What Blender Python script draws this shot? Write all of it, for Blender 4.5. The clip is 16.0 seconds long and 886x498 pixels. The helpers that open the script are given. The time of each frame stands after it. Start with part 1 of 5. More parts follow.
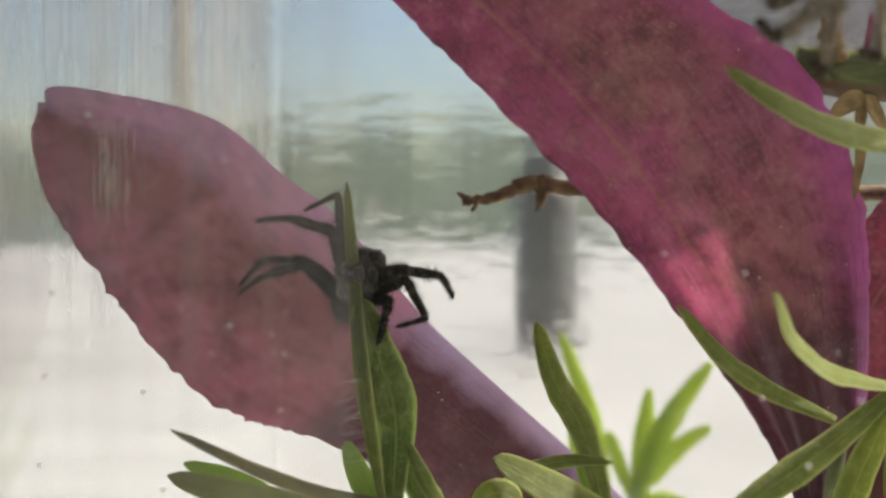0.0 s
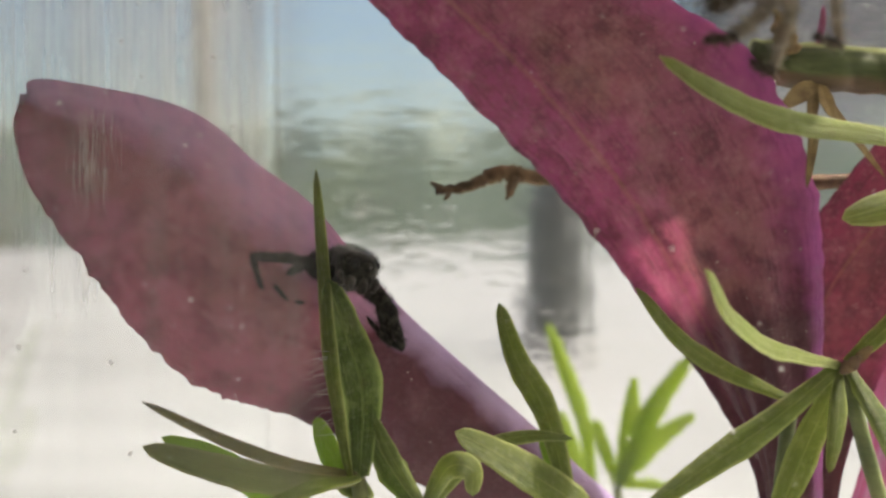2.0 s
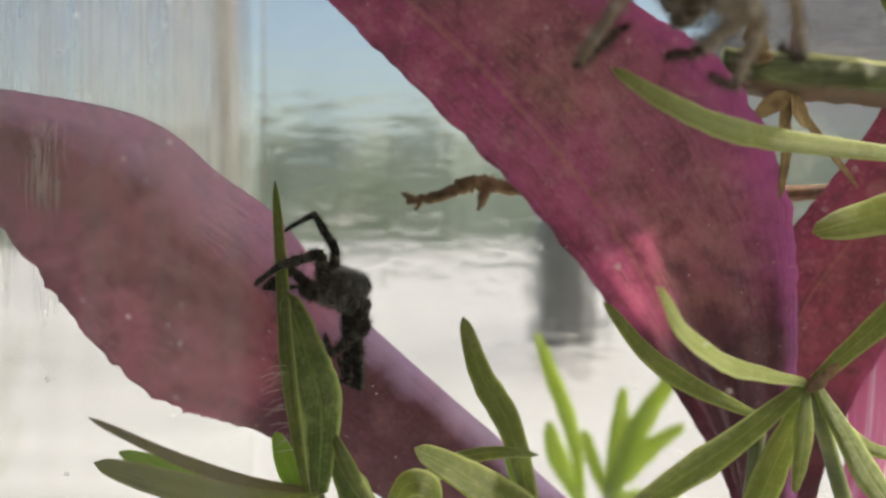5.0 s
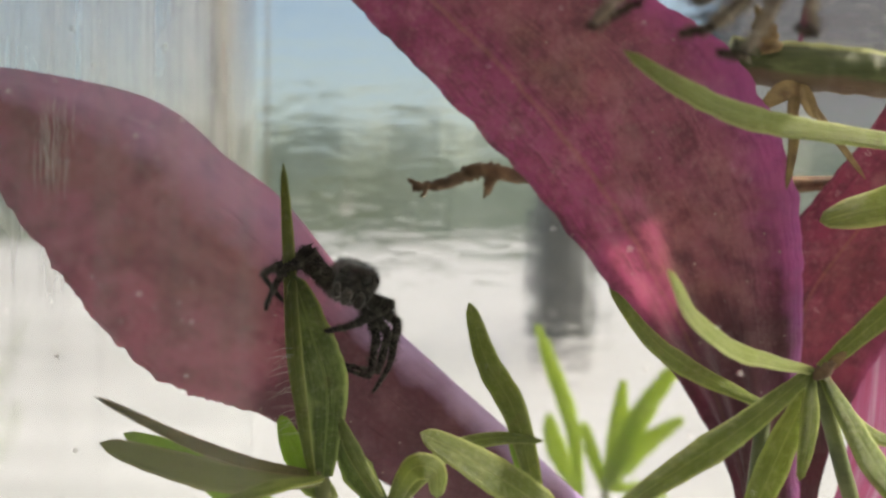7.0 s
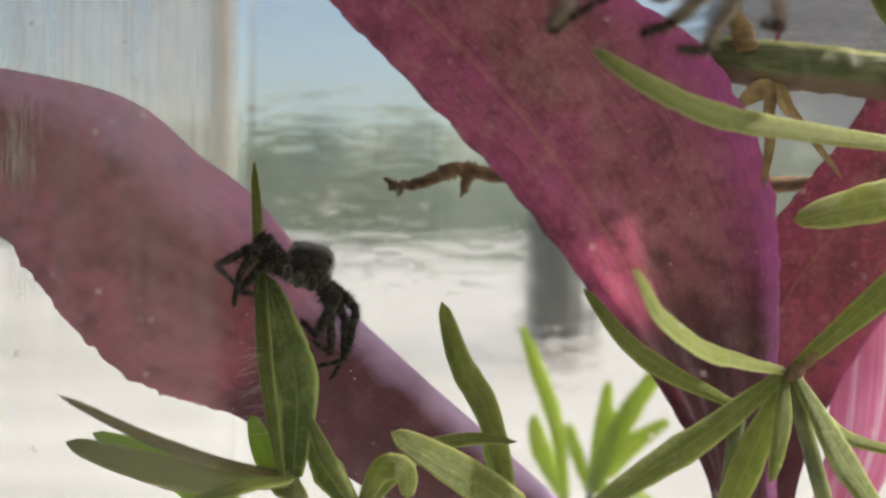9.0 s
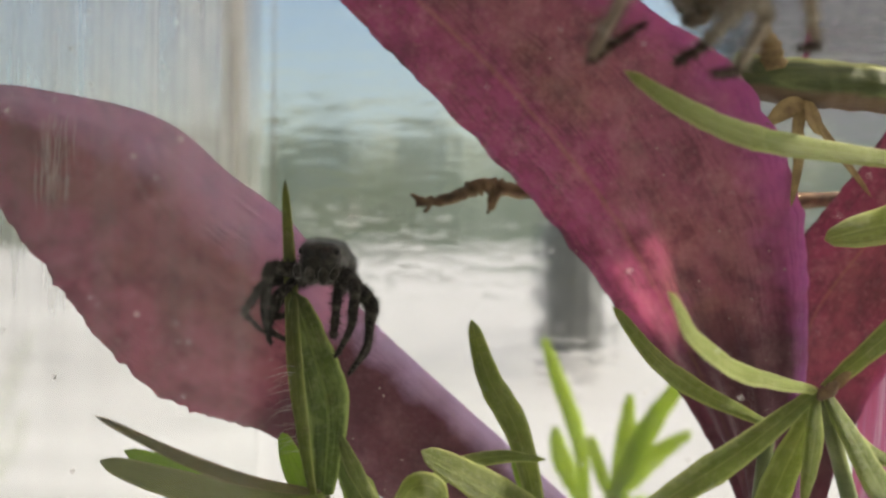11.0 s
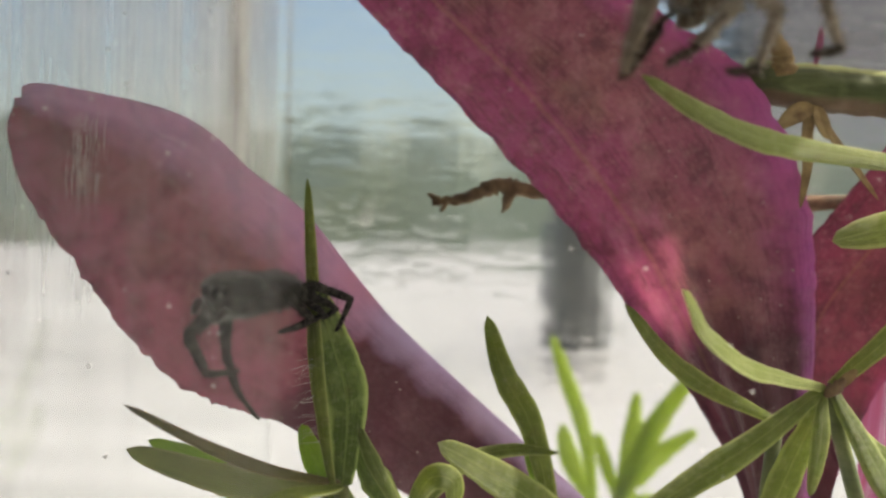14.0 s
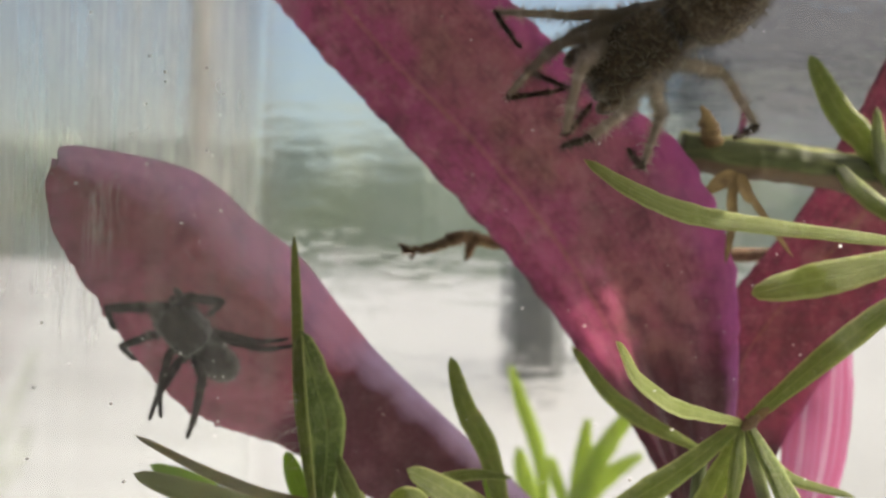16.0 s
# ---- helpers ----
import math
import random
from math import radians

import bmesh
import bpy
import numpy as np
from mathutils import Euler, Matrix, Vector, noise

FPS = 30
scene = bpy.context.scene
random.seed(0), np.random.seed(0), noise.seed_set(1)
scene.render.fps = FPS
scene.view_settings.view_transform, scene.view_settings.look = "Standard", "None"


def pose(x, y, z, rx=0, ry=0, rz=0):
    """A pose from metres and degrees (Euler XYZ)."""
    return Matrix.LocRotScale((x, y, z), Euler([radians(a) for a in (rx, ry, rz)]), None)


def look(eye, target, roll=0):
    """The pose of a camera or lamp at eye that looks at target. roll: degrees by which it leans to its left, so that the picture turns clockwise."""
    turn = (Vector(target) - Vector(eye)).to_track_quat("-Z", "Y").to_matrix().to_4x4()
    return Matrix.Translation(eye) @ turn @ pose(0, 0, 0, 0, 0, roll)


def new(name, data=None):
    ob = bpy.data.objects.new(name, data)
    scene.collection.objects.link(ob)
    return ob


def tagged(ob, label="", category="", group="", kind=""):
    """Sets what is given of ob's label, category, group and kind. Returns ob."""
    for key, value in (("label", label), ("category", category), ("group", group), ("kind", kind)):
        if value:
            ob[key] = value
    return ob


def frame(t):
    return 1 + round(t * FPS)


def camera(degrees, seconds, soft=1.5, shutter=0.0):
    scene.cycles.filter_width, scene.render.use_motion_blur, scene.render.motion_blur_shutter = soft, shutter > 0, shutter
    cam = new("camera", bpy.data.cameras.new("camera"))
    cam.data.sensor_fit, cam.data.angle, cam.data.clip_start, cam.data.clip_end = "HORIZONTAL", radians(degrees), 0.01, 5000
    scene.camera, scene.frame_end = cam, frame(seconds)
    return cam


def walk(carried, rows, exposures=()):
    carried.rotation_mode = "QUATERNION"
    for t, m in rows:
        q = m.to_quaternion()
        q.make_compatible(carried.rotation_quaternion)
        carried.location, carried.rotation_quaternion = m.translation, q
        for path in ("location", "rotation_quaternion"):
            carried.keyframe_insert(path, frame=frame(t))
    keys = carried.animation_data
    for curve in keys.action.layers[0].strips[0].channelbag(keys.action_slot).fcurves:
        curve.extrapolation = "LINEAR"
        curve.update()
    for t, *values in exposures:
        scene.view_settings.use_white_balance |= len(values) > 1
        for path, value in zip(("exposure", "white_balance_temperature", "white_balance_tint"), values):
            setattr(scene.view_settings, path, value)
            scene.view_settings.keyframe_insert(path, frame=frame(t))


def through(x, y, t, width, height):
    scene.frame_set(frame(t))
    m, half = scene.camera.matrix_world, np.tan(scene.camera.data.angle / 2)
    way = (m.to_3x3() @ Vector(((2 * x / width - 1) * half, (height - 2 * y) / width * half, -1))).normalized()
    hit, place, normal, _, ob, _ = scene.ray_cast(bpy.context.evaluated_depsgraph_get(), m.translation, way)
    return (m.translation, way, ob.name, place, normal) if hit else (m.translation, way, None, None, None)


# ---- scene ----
MM = 0.001
cam = camera(40.0, 16.0, soft=2.4)
cam.data.dof.use_dof = True
cam.data.dof.focus_distance = 0.085
cam.data.dof.aperture_fstop = 40.0
# seconds, eye in millimetres, turns in degrees
ROWS = [
    (0, -0, 0, 55, 88, 0, -0.001),
    (0.5, 0.29, -1.11, 54.89, 87.989, 0.071, 0.36),
    (1, 2.39, -1.71, 54.14, 87.937, 0.207, 0.539),
    (1.5, 4.33, -3.21, 53.67, 88.111, 0.137, 0.6),
    (2, 4.04, -3.99, 53.79, 88.156, 0.136, 1.012),
    (2.5, 5.07, -2.59, 53.23, 88.07, 0.278, 1.374),
    (3, 5.85, -2.38, 53.2, 88.015, 0.209, 1.367),
    (3.5, 4.9, -2.95, 52.53, 88.494, 0.198, 1.402),
    (3.8, 5.01, -2.72, 52.96, 88.357, 0.122, 1.339),
    (4, 6.62, -3.07, 53.41, 88.357, 0.094, 1.395),
    (4.2, 8.18, -1.85, 54.02, 88.415, 0.43, 2.073),
    (6.3, 7.6, -3.51, 54.71, 87.818, -0.625, 1.459),
    (6.5, 7.22, -3.57, 54.18, 87.996, -0.442, 1.592),
    (7, 7.21, -2.36, 53.62, 88.128, -0.651, 1.704),
    (7.5, 9.67, -2.83, 54.31, 88.218, -0.704, 1.935),
    (8, 9.65, -2.59, 54.09, 88.16, -0.689, 1.86),
    (8.2, 9.16, -2.31, 53.46, 88.164, -0.751, 1.798),
    (10.3, 9.4, -1.49, 53.33, 88.41, -0.848, 1.788),
    (10.5, 9.18, -1.59, 53.53, 88.276, -0.744, 2.119),
    (11, 7.9, -1.95, 54.39, 88.421, -0.766, 2.276),
    (11.5, 8.89, -2.02, 54.41, 88.511, -0.848, 2.448),
    (12, 9.14, -2.14, 53.8, 88.449, -0.902, 2.455),
    (12.5, 8.96, -2.12, 53.71, 88.34, -0.936, 2.349),
    (13, 7.88, -2.53, 53.46, 88.458, -1.004, 2.422),
    (13.5, 6.88, -3.29, 53.97, 88.462, -1.129, 2.477),
    (14, 6.89, -4.28, 54.23, 88.446, -1.318, 2.401),
    (14.5, 8.12, -3.32, 53.83, 88.562, -1.307, 2.563),
    (14.9, 8.33, -4.76, 54.36, 88.608, -1.318, 2.293),
    (15, 8.53, -5.06, 54.7, 88.694, -1.451, 2.44),
    (15.1, 8.45, -6.89, 55.1, 88.686, -1.343, 2.024),
    (15.5, 7.43, -13.96, 56.62, 88.905, -1.463, 1.251),
    (16, 6.66, -16.49, 57.31, 89.211, -1.882, 0.614),
]
walk(cam, [(t, pose(x * MM, y * MM, z * MM, rx, ry, rz)) for t, x, y, z, rx, ry, rz in ROWS],
     [(0, 0.30, 7100, 20), (16, 0.30, 7100, 20)])

# ---------------------------------------------------------------- light
SUN_AZ, SUN_EL = 80.0, 40.0          # degrees right of straight ahead, and up
world = bpy.data.worlds.new("world")
scene.world = world
world.use_nodes = True
wn = world.node_tree.nodes
wn.clear()
sky = wn.new("ShaderNodeTexSky")
sky.sky_type, sky.sun_disc = "NISHITA", False
sky.air_density, sky.ozone_density, sky.dust_density = 1.0, 1.7, 1.5
sky.sun_elevation, sky.sun_rotation = radians(SUN_EL), radians(SUN_AZ)
bg = wn.new("ShaderNodeBackground")
bg.inputs["Strength"].default_value = 0.13
wo = wn.new("ShaderNodeOutputWorld")
world.node_tree.links.new(sky.outputs[0], bg.inputs[0])
world.node_tree.links.new(bg.outputs[0], wo.inputs[0])
sun = new("sun", bpy.data.lights.new("sun", "SUN"))
sun.data.energy, sun.data.angle, sun.data.color = 5.0, radians(0.5), (1.0, 0.95, 0.88)
s_az, s_el = radians(SUN_AZ), radians(SUN_EL)
sun.matrix_basis = look((math.sin(s_az) * math.cos(s_el), math.cos(s_az) * math.cos(s_el), math.sin(s_el)), (0, 0, 0))


# ---------------------------------------------------------------- material helpers
class Mat:
    """A small node-tree writer."""

    def __init__(self, name):
        self.m = bpy.data.materials.new(name)
        self.m.use_nodes = True
        self.t = self.m.node_tree
        self.t.nodes.clear()
        self.out = self.t.nodes.new("ShaderNodeOutputMaterial")

    def put(self, kind, **given):
        n = self.t.nodes.new(kind)
        for key, value in given.items():
            self.feed(n.inputs[key.replace("_", " ")], value)
        return n

    def feed(self, socket, value):
        if isinstance(value, bpy.types.NodeSocket):
            self.t.links.new(value, socket)
        elif isinstance(value, tuple) and len(value) == 3 and socket.type == "RGBA":
            socket.default_value = (*value, 1)
        else:
            socket.default_value = value

    def noise(self, scale, detail=4, stretch=(1, 1, 1), coords="Object", rough=0.55, shift=0.0):
        c = self.put("ShaderNodeTexCoord")
        mp = self.put("ShaderNodeMapping", Vector=c.outputs[coords])
        mp.inputs["Scale"].default_value = stretch
        mp.inputs["Location"].default_value = (shift, shift, shift)
        n = self.put("ShaderNodeTexNoise", Vector=mp.outputs[0], Scale=scale, Detail=detail, Roughness=rough)
        return n.outputs["Fac"]

    def ramp(self, fac, *stops):
        n = self.put("ShaderNodeValToRGB", Fac=fac)
        e = n.color_ramp.elements
        while len(e) < len(stops):
            e.new(0.5)
        for el, (p, col) in zip(e, stops):
            el.position, el.color = p, (*col, 1) if isinstance(col, tuple) else (col, col, col, 1)
        return n.outputs[0]

    def mix(self, fac, a, b, how="MIX"):
        n = self.t.nodes.new("ShaderNodeMix")
        n.data_type, n.blend_type = "RGBA", how
        self.feed(n.inputs[0], fac)
        self.feed(n.inputs[6], a)
        self.feed(n.inputs[7], b)
        return n.outputs[2]

    def math(self, how, a, b=0.0):
        n = self.t.nodes.new("ShaderNodeMath")
        n.operation = how
        self.feed(n.inputs[0], a)
        self.feed(n.inputs[1], b)
        return n.outputs[0]

    def uv(self):
        c = self.put("ShaderNodeTexCoord")
        s = self.put("ShaderNodeSeparateXYZ", Vector=c.outputs["UV"])
        return s.outputs[0], s.outputs[1]

    def bump(self, height, strength=0.3, distance=0.0002):
        return self.put("ShaderNodeBump", Height=height, Strength=strength, Distance=distance).outputs[0]

    def surface(self, shader):
        self.t.links.new(shader, self.out.inputs[0])
        return self.m

    def plain(self, colour, rough=0.6, normal=None, **more):
        n = self.put("ShaderNodeBsdfPrincipled", Base_Color=colour, Roughness=rough, **more)
        if normal is not None:
            self.feed(n.inputs["Normal"], normal)
        return n.outputs[0]

    def thin(self, colour, through, share, rough=0.45, normal=None, gloss=0.5):
        """A leaf-like sheet: a lit face and the light that comes through."""
        a = self.put("ShaderNodeBsdfPrincipled", Base_Color=colour, Roughness=rough, Specular_IOR_Level=gloss)
        b = self.put("ShaderNodeBsdfTranslucent", Color=through)
        if normal is not None:
            self.feed(a.inputs["Normal"], normal)
            self.feed(b.inputs["Normal"], normal)
        return self.blend(share, a.outputs[0], b.outputs[0])

    def blend(self, fac, a, b):
        n = self.t.nodes.new("ShaderNodeMixShader")
        self.feed(n.inputs[0], fac)
        self.feed(n.inputs[1], a)
        self.feed(n.inputs[2], b)
        return n.outputs[0]


def petal_material(name, face, olive, rim, through, share, middle, sheen_bloom, sheen_from, fleshy=0.62, mottle=0.75, rib_at=0.4):
    """A velvety petal: coloured rims, an olive middle, fine fibres along it, cloudy blotches, pale dots, painted shade
    at its base and a waxy edge with sky sheen painted in.
    """
    m = Mat(name)
    u, v = m.uv()
    cloud = m.ramp(m.noise(230, 5), (0.40, 0.0), (0.62, 1.0))
    patch = m.ramp(m.noise(110, 4, shift=5.0), (0.40, 0.0), (0.58, 1.0))
    fibre = m.noise(60, 6, stretch=(1.0, 0.12, 1.0), coords="UV", rough=0.7)
    fine = m.noise(2300, 5, rough=0.7)
    grain = m.noise(3800, 3)
    shifted = m.math("ADD", u, m.math("MULTIPLY", m.math("SUBTRACT", cloud, 0.5), 0.14))
    band = m.ramp(shifted, (0.0, 0.0), (middle - 0.2, 0.1), (middle, 1.0), (middle + 0.22, 0.8), (1.0, 0.0))
    col = m.mix(band, rim, face)
    col = m.mix(m.math("MULTIPLY", m.math("MULTIPLY", cloud, band), 0.8), col, olive)
    col = m.mix(m.math("MULTIPLY", patch, 0.6 * mottle), col, rim)
    dark = m.ramp(m.math("ADD", m.math("MULTIPLY", fibre, 0.35), m.math("MULTIPLY", m.noise(520, 5, shift=8.0, rough=0.65), 0.65)), (0.40, 1.0), (0.54, 0.0))
    col = m.mix(m.math("MULTIPLY", dark, mottle), col, (0.055, 0.009, 0.024))
    base_fade = m.ramp(v, (0.50, 1.0), (0.72, 0.4))
    # dense maroon base, with the shade of nearby leaves painted into it
    shaded_claw = m.ramp(m.math("ADD", v, m.math("MULTIPLY", m.math("SUBTRACT", cloud, 0.5), 0.03)), (fleshy - 0.01, 0.0), (fleshy + 0.04, 0.92))
    col = m.mix(shaded_claw, col, (0.085, 0.010, 0.030))
    light = m.ramp(m.noise(420, 5, shift=1.0, rough=0.65), (0.50, 0.0), (0.66, 1.0))
    col = m.mix(m.math("MULTIPLY", m.math("MULTIPLY", light, base_fade), 0.30), col, (0.56, 0.36, 0.37))
    speck = m.ramp(fine, (0.52, 0.0), (0.68, 1.0))
    col = m.mix(m.math("MULTIPLY", m.math("MULTIPLY", speck, base_fade), 0.26), col, (0.60, 0.42, 0.40))
    pit = m.ramp(m.noise(1900, 4, shift=3.0), (0.36, 1.0), (0.46, 0.0))
    col = m.mix(m.math("MULTIPLY", pit, 0.25), col, (0.07, 0.012, 0.03))
    rib = m.ramp(m.math("ABSOLUTE", m.math("SUBTRACT", m.math("ADD", u, m.math("MULTIPLY", fibre, 0.03)), rib_at)), (0.0, 1.0), (0.018, 0.0))
    col = m.mix(m.math("MULTIPLY", m.math("MULTIPLY", rib, base_fade), 0.36), col, (0.36, 0.28, 0.09))
    # the sheen of the curled edge, painted as a paler waxy colour
    sheen_band = m.ramp(m.math("ADD", m.math("SUBTRACT", u, m.math("MULTIPLY", shaded_claw, 0.10)), m.math("MULTIPLY", m.math("SUBTRACT", m.noise(260, 4, shift=6.0), 0.5), 0.25)), (sheen_from - 0.04, 0.0), (sheen_from + 0.05, 0.5), (sheen_from + 0.16, 1.0))
    col = m.mix(m.math("MULTIPLY", sheen_band, m.ramp(fibre, (0.3, 0.75), (0.6, 0.95))), col, sheen_bloom)
    thr = m.mix(m.math("MULTIPLY", band, m.ramp(cloud, (0.0, 0.35), (1.0, 0.8))), through, m.mix(0.35, olive, through))
    thr = m.mix(m.math("MULTIPLY", dark, 0.5), thr, (0.10, 0.01, 0.03))
    height = m.math("ADD", m.math("MULTIPLY", fibre, 2.0), m.math("ADD", fine, grain))
    a = m.put("ShaderNodeBsdfPrincipled", Base_Color=col, Roughness=0.45, Specular_IOR_Level=0.4, Sheen_Weight=0.2, Sheen_Roughness=0.35, Normal=m.bump(height, 0.7, 0.0003))
    a.inputs["Sheen Tint"].default_value = (0.85, 0.75, 0.95, 1)
    b = m.put("ShaderNodeBsdfTranslucent", Color=thr)
    share = m.math("MULTIPLY", share, m.ramp(v, (fleshy, 1.0), (fleshy + 0.05, 0.15)))      # denser towards its base, where the painted shade lies
    return m.surface(m.blend(share, a.outputs[0], b.outputs[0]))


def leaf_material(name, face, pale, through, share=0.25):
    m = Mat(name)
    u, v = m.uv()
    streak = m.noise(1200, 4, stretch=(1, 1, 1))
    blotch = m.ramp(m.noise(350, 3), (0.35, 0.0), (0.7, 1.0))
    fibre = m.noise(26, 4, stretch=(1.0, 0.06, 1.0), coords="UV", rough=0.6)
    dirt = m.ramp(m.noise(700, 4, shift=7.0), (0.60, 0.0), (0.72, 1.0))
    across = m.math("ABSOLUTE", m.math("SUBTRACT", u, 0.5))
    # pale midrib, and rims painted pale as though the light caught them
    edge = m.ramp(m.math("ADD", across, m.math("MULTIPLY", m.math("SUBTRACT", streak, 0.5), 0.08)), (0.0, 0.6), (0.04, 0.0), (0.36, 0.0), (0.455, 1.0))
    col = m.mix(m.math("MULTIPLY", blotch, 0.3), face, pale)
    col = m.mix(m.math("MULTIPLY", m.ramp(fibre, (0.36, 1.0), (0.52, 0.0)), 0.65), col, (0.035, 0.055, 0.012))
    col = m.mix(m.math("MULTIPLY", m.ramp(streak, (0.5, 0.0), (0.7, 1.0)), 0.34), col, pale)
    col = m.mix(m.math("MULTIPLY", edge, 0.9), col, pale)
    col = m.mix(m.math("MULTIPLY", dirt, 0.4), col, (0.13, 0.075, 0.035))
    scurf = m.ramp(m.noise(3200, 3, shift=4.0), (0.53, 0.0), (0.64, 1.0))
    col = m.mix(m.math("MULTIPLY", scurf, 0.13), col, (0.62, 0.62, 0.42))
    return m.surface(m.thin(col, m.mix(0.15, through, pale), share, 0.5, m.bump(m.math("ADD", streak, m.math("MULTIPLY", fibre, 2.0)), 0.8, 0.0003), 0.4))


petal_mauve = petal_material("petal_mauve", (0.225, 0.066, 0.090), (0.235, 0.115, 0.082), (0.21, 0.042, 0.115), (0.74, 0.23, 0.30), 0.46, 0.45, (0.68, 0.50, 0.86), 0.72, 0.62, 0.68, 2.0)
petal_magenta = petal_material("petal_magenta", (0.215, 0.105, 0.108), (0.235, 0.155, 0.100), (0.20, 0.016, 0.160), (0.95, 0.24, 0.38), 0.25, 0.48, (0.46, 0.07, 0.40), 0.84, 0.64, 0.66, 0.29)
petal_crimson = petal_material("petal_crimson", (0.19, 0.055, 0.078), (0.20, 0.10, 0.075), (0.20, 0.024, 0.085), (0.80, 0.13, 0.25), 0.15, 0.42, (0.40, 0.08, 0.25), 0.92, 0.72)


def striped_petal():
    """A thin pale petal with violet and crimson streaks along it."""
    m = Mat("petal_pink")
    u, v = m.uv()
    broad = m.noise(5, 3, stretch=(1.0, 0.12, 1.0), coords="UV", rough=0.6)
    thin = m.noise(38, 4, stretch=(1.0, 0.04, 1.0), coords="UV", rough=0.65)
    tone = m.math("ADD", m.math("MULTIPLY", broad, 0.65), m.math("MULTIPLY", thin, 0.35))
    col = m.ramp(tone, (0.40, (0.48, 0.05, 0.15)), (0.50, (0.50, 0.12, 0.30)), (0.58, (0.62, 0.42, 0.58)), (0.66, (0.52, 0.16, 0.36)))
    return m.surface(m.thin(col, m.mix(0.15, col, (0.95, 0.80, 0.88)), 0.4, 0.4, m.bump(tone, 0.6, 0.0003), 0.5))


petal_pink = striped_petal()
under = Mat("petal_underside")
petal_under = under.surface(under.thin(under.mix(under.noise(500, 4), (0.45, 0.16, 0.28), (0.62, 0.32, 0.42)), (0.95, 0.86, 0.88), 0.75, 0.6))
under = Mat("leaf_underside")
leaf_under = under.surface(under.thin(under.mix(under.noise(900, 4), (0.30, 0.34, 0.12), (0.46, 0.50, 0.24)), (0.90, 0.94, 0.70), 0.7, 0.6))
leaf_green = leaf_material("leaf_green", (0.088, 0.130, 0.020), (0.37, 0.41, 0.14), (0.42, 0.52, 0.07), 0.27)
leaf_pale = leaf_material("leaf_pale", (0.20, 0.26, 0.055), (0.52, 0.57, 0.25), (0.54, 0.64, 0.12), 0.3)
leaf_dark = leaf_material("leaf_dark", (0.066, 0.105, 0.018), (0.34, 0.39, 0.14), (0.36, 0.47, 0.07), 0.26)
leaf_deep = leaf_material("leaf_deep", (0.034, 0.078, 0.012), (0.42, 0.52, 0.16), (0.28, 0.45, 0.05), 0.2)
leaf_dry = leaf_material("leaf_dry", (0.15, 0.15, 0.060), (0.27, 0.17, 0.085), (0.4, 0.34, 0.12))
leaf_dusty = leaf_material("leaf_dusty", (0.21, 0.24, 0.105), (0.36, 0.33, 0.20), (0.48, 0.54, 0.18), 0.3)
leaf_bright = leaf_material("leaf_bright", (0.16, 0.32, 0.03), (0.36, 0.5, 0.12), (0.45, 0.75, 0.06), 0.4)
leaf_lime = leaf_material("leaf_lime", (0.26, 0.40, 0.035), (0.50, 0.62, 0.16), (0.70, 0.92, 0.08), 0.45)


def rough_material(name, a, b, scale, rough=0.7, relief=0.4, stretch=(1, 1, 1), depth=0.0002):
    m = Mat(name)
    n = m.noise(scale, 5, stretch)
    big = m.noise(scale * 0.2, 3, stretch, shift=3.0)
    col = m.mix(m.ramp(m.math("ADD", m.math("MULTIPLY", n, 0.6), m.math("MULTIPLY", big, 0.4)), (0.35, 0.0), (0.65, 1.0)), a, b)
    return m.surface(m.plain(col, rough, m.bump(n, relief, depth)))


stem_green = rough_material("stem_green", (0.045, 0.070, 0.016), (0.20, 0.22, 0.08), 600, 0.5, 0.5, (0.15, 1, 1))


def stem_material():
    """Mossy green bark above, a dry brown strip below, a highlight painted pale along the crest."""
    m = Mat("stem_bark")
    c = m.put("ShaderNodeTexCoord")
    p = m.put("ShaderNodeSeparateXYZ", Vector=c.outputs["Object"])
    line = m.noise(500, 5, (0.12, 1, 1), rough=0.65)
    blot = m.noise(420, 5, (0.5, 1, 1), shift=2.0)
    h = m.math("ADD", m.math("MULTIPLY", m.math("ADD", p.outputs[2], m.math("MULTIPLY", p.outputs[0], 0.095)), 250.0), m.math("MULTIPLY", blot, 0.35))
    col = m.mix(m.ramp(line, (0.38, 0.0), (0.62, 1.0)), (0.020, 0.034, 0.007), (0.080, 0.105, 0.028))
    col = m.mix(m.ramp(blot, (0.54, 0.0), (0.66, 0.5)), col, (0.26, 0.28, 0.12))
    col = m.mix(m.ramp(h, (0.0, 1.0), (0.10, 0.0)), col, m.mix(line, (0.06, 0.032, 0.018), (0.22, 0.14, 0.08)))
    # the lit crest, put into the colour by height
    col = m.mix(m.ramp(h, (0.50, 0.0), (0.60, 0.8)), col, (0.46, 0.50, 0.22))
    return m.surface(m.plain(col, 0.55, m.bump(m.math("ADD", line, blot), 0.8, 0.0004)))


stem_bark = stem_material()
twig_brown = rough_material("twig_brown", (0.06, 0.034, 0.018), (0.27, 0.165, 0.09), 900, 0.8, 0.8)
sheath_tan = rough_material("sheath_tan", (0.13, 0.065, 0.028), (0.40, 0.28, 0.12), 900, 0.7, 0.5)
table_white = rough_material("table_white", (0.47, 0.46, 0.43), (0.75, 0.74, 0.71), 22, 0.6, 0.2, (0.5, 1.6, 1))
grass_green = rough_material("grass_green", (0.24, 0.26, 0.17), (0.38, 0.39, 0.28), 6, 0.9, 0.6, depth=0.03)
# far paler than foliage: the haze of the glass is mixed into this green
hedge_hazed = rough_material("hedge_hazed", (0.40, 0.46, 0.34), (0.64, 0.68, 0.58), 2.2, 0.9, 0.8, depth=0.05)
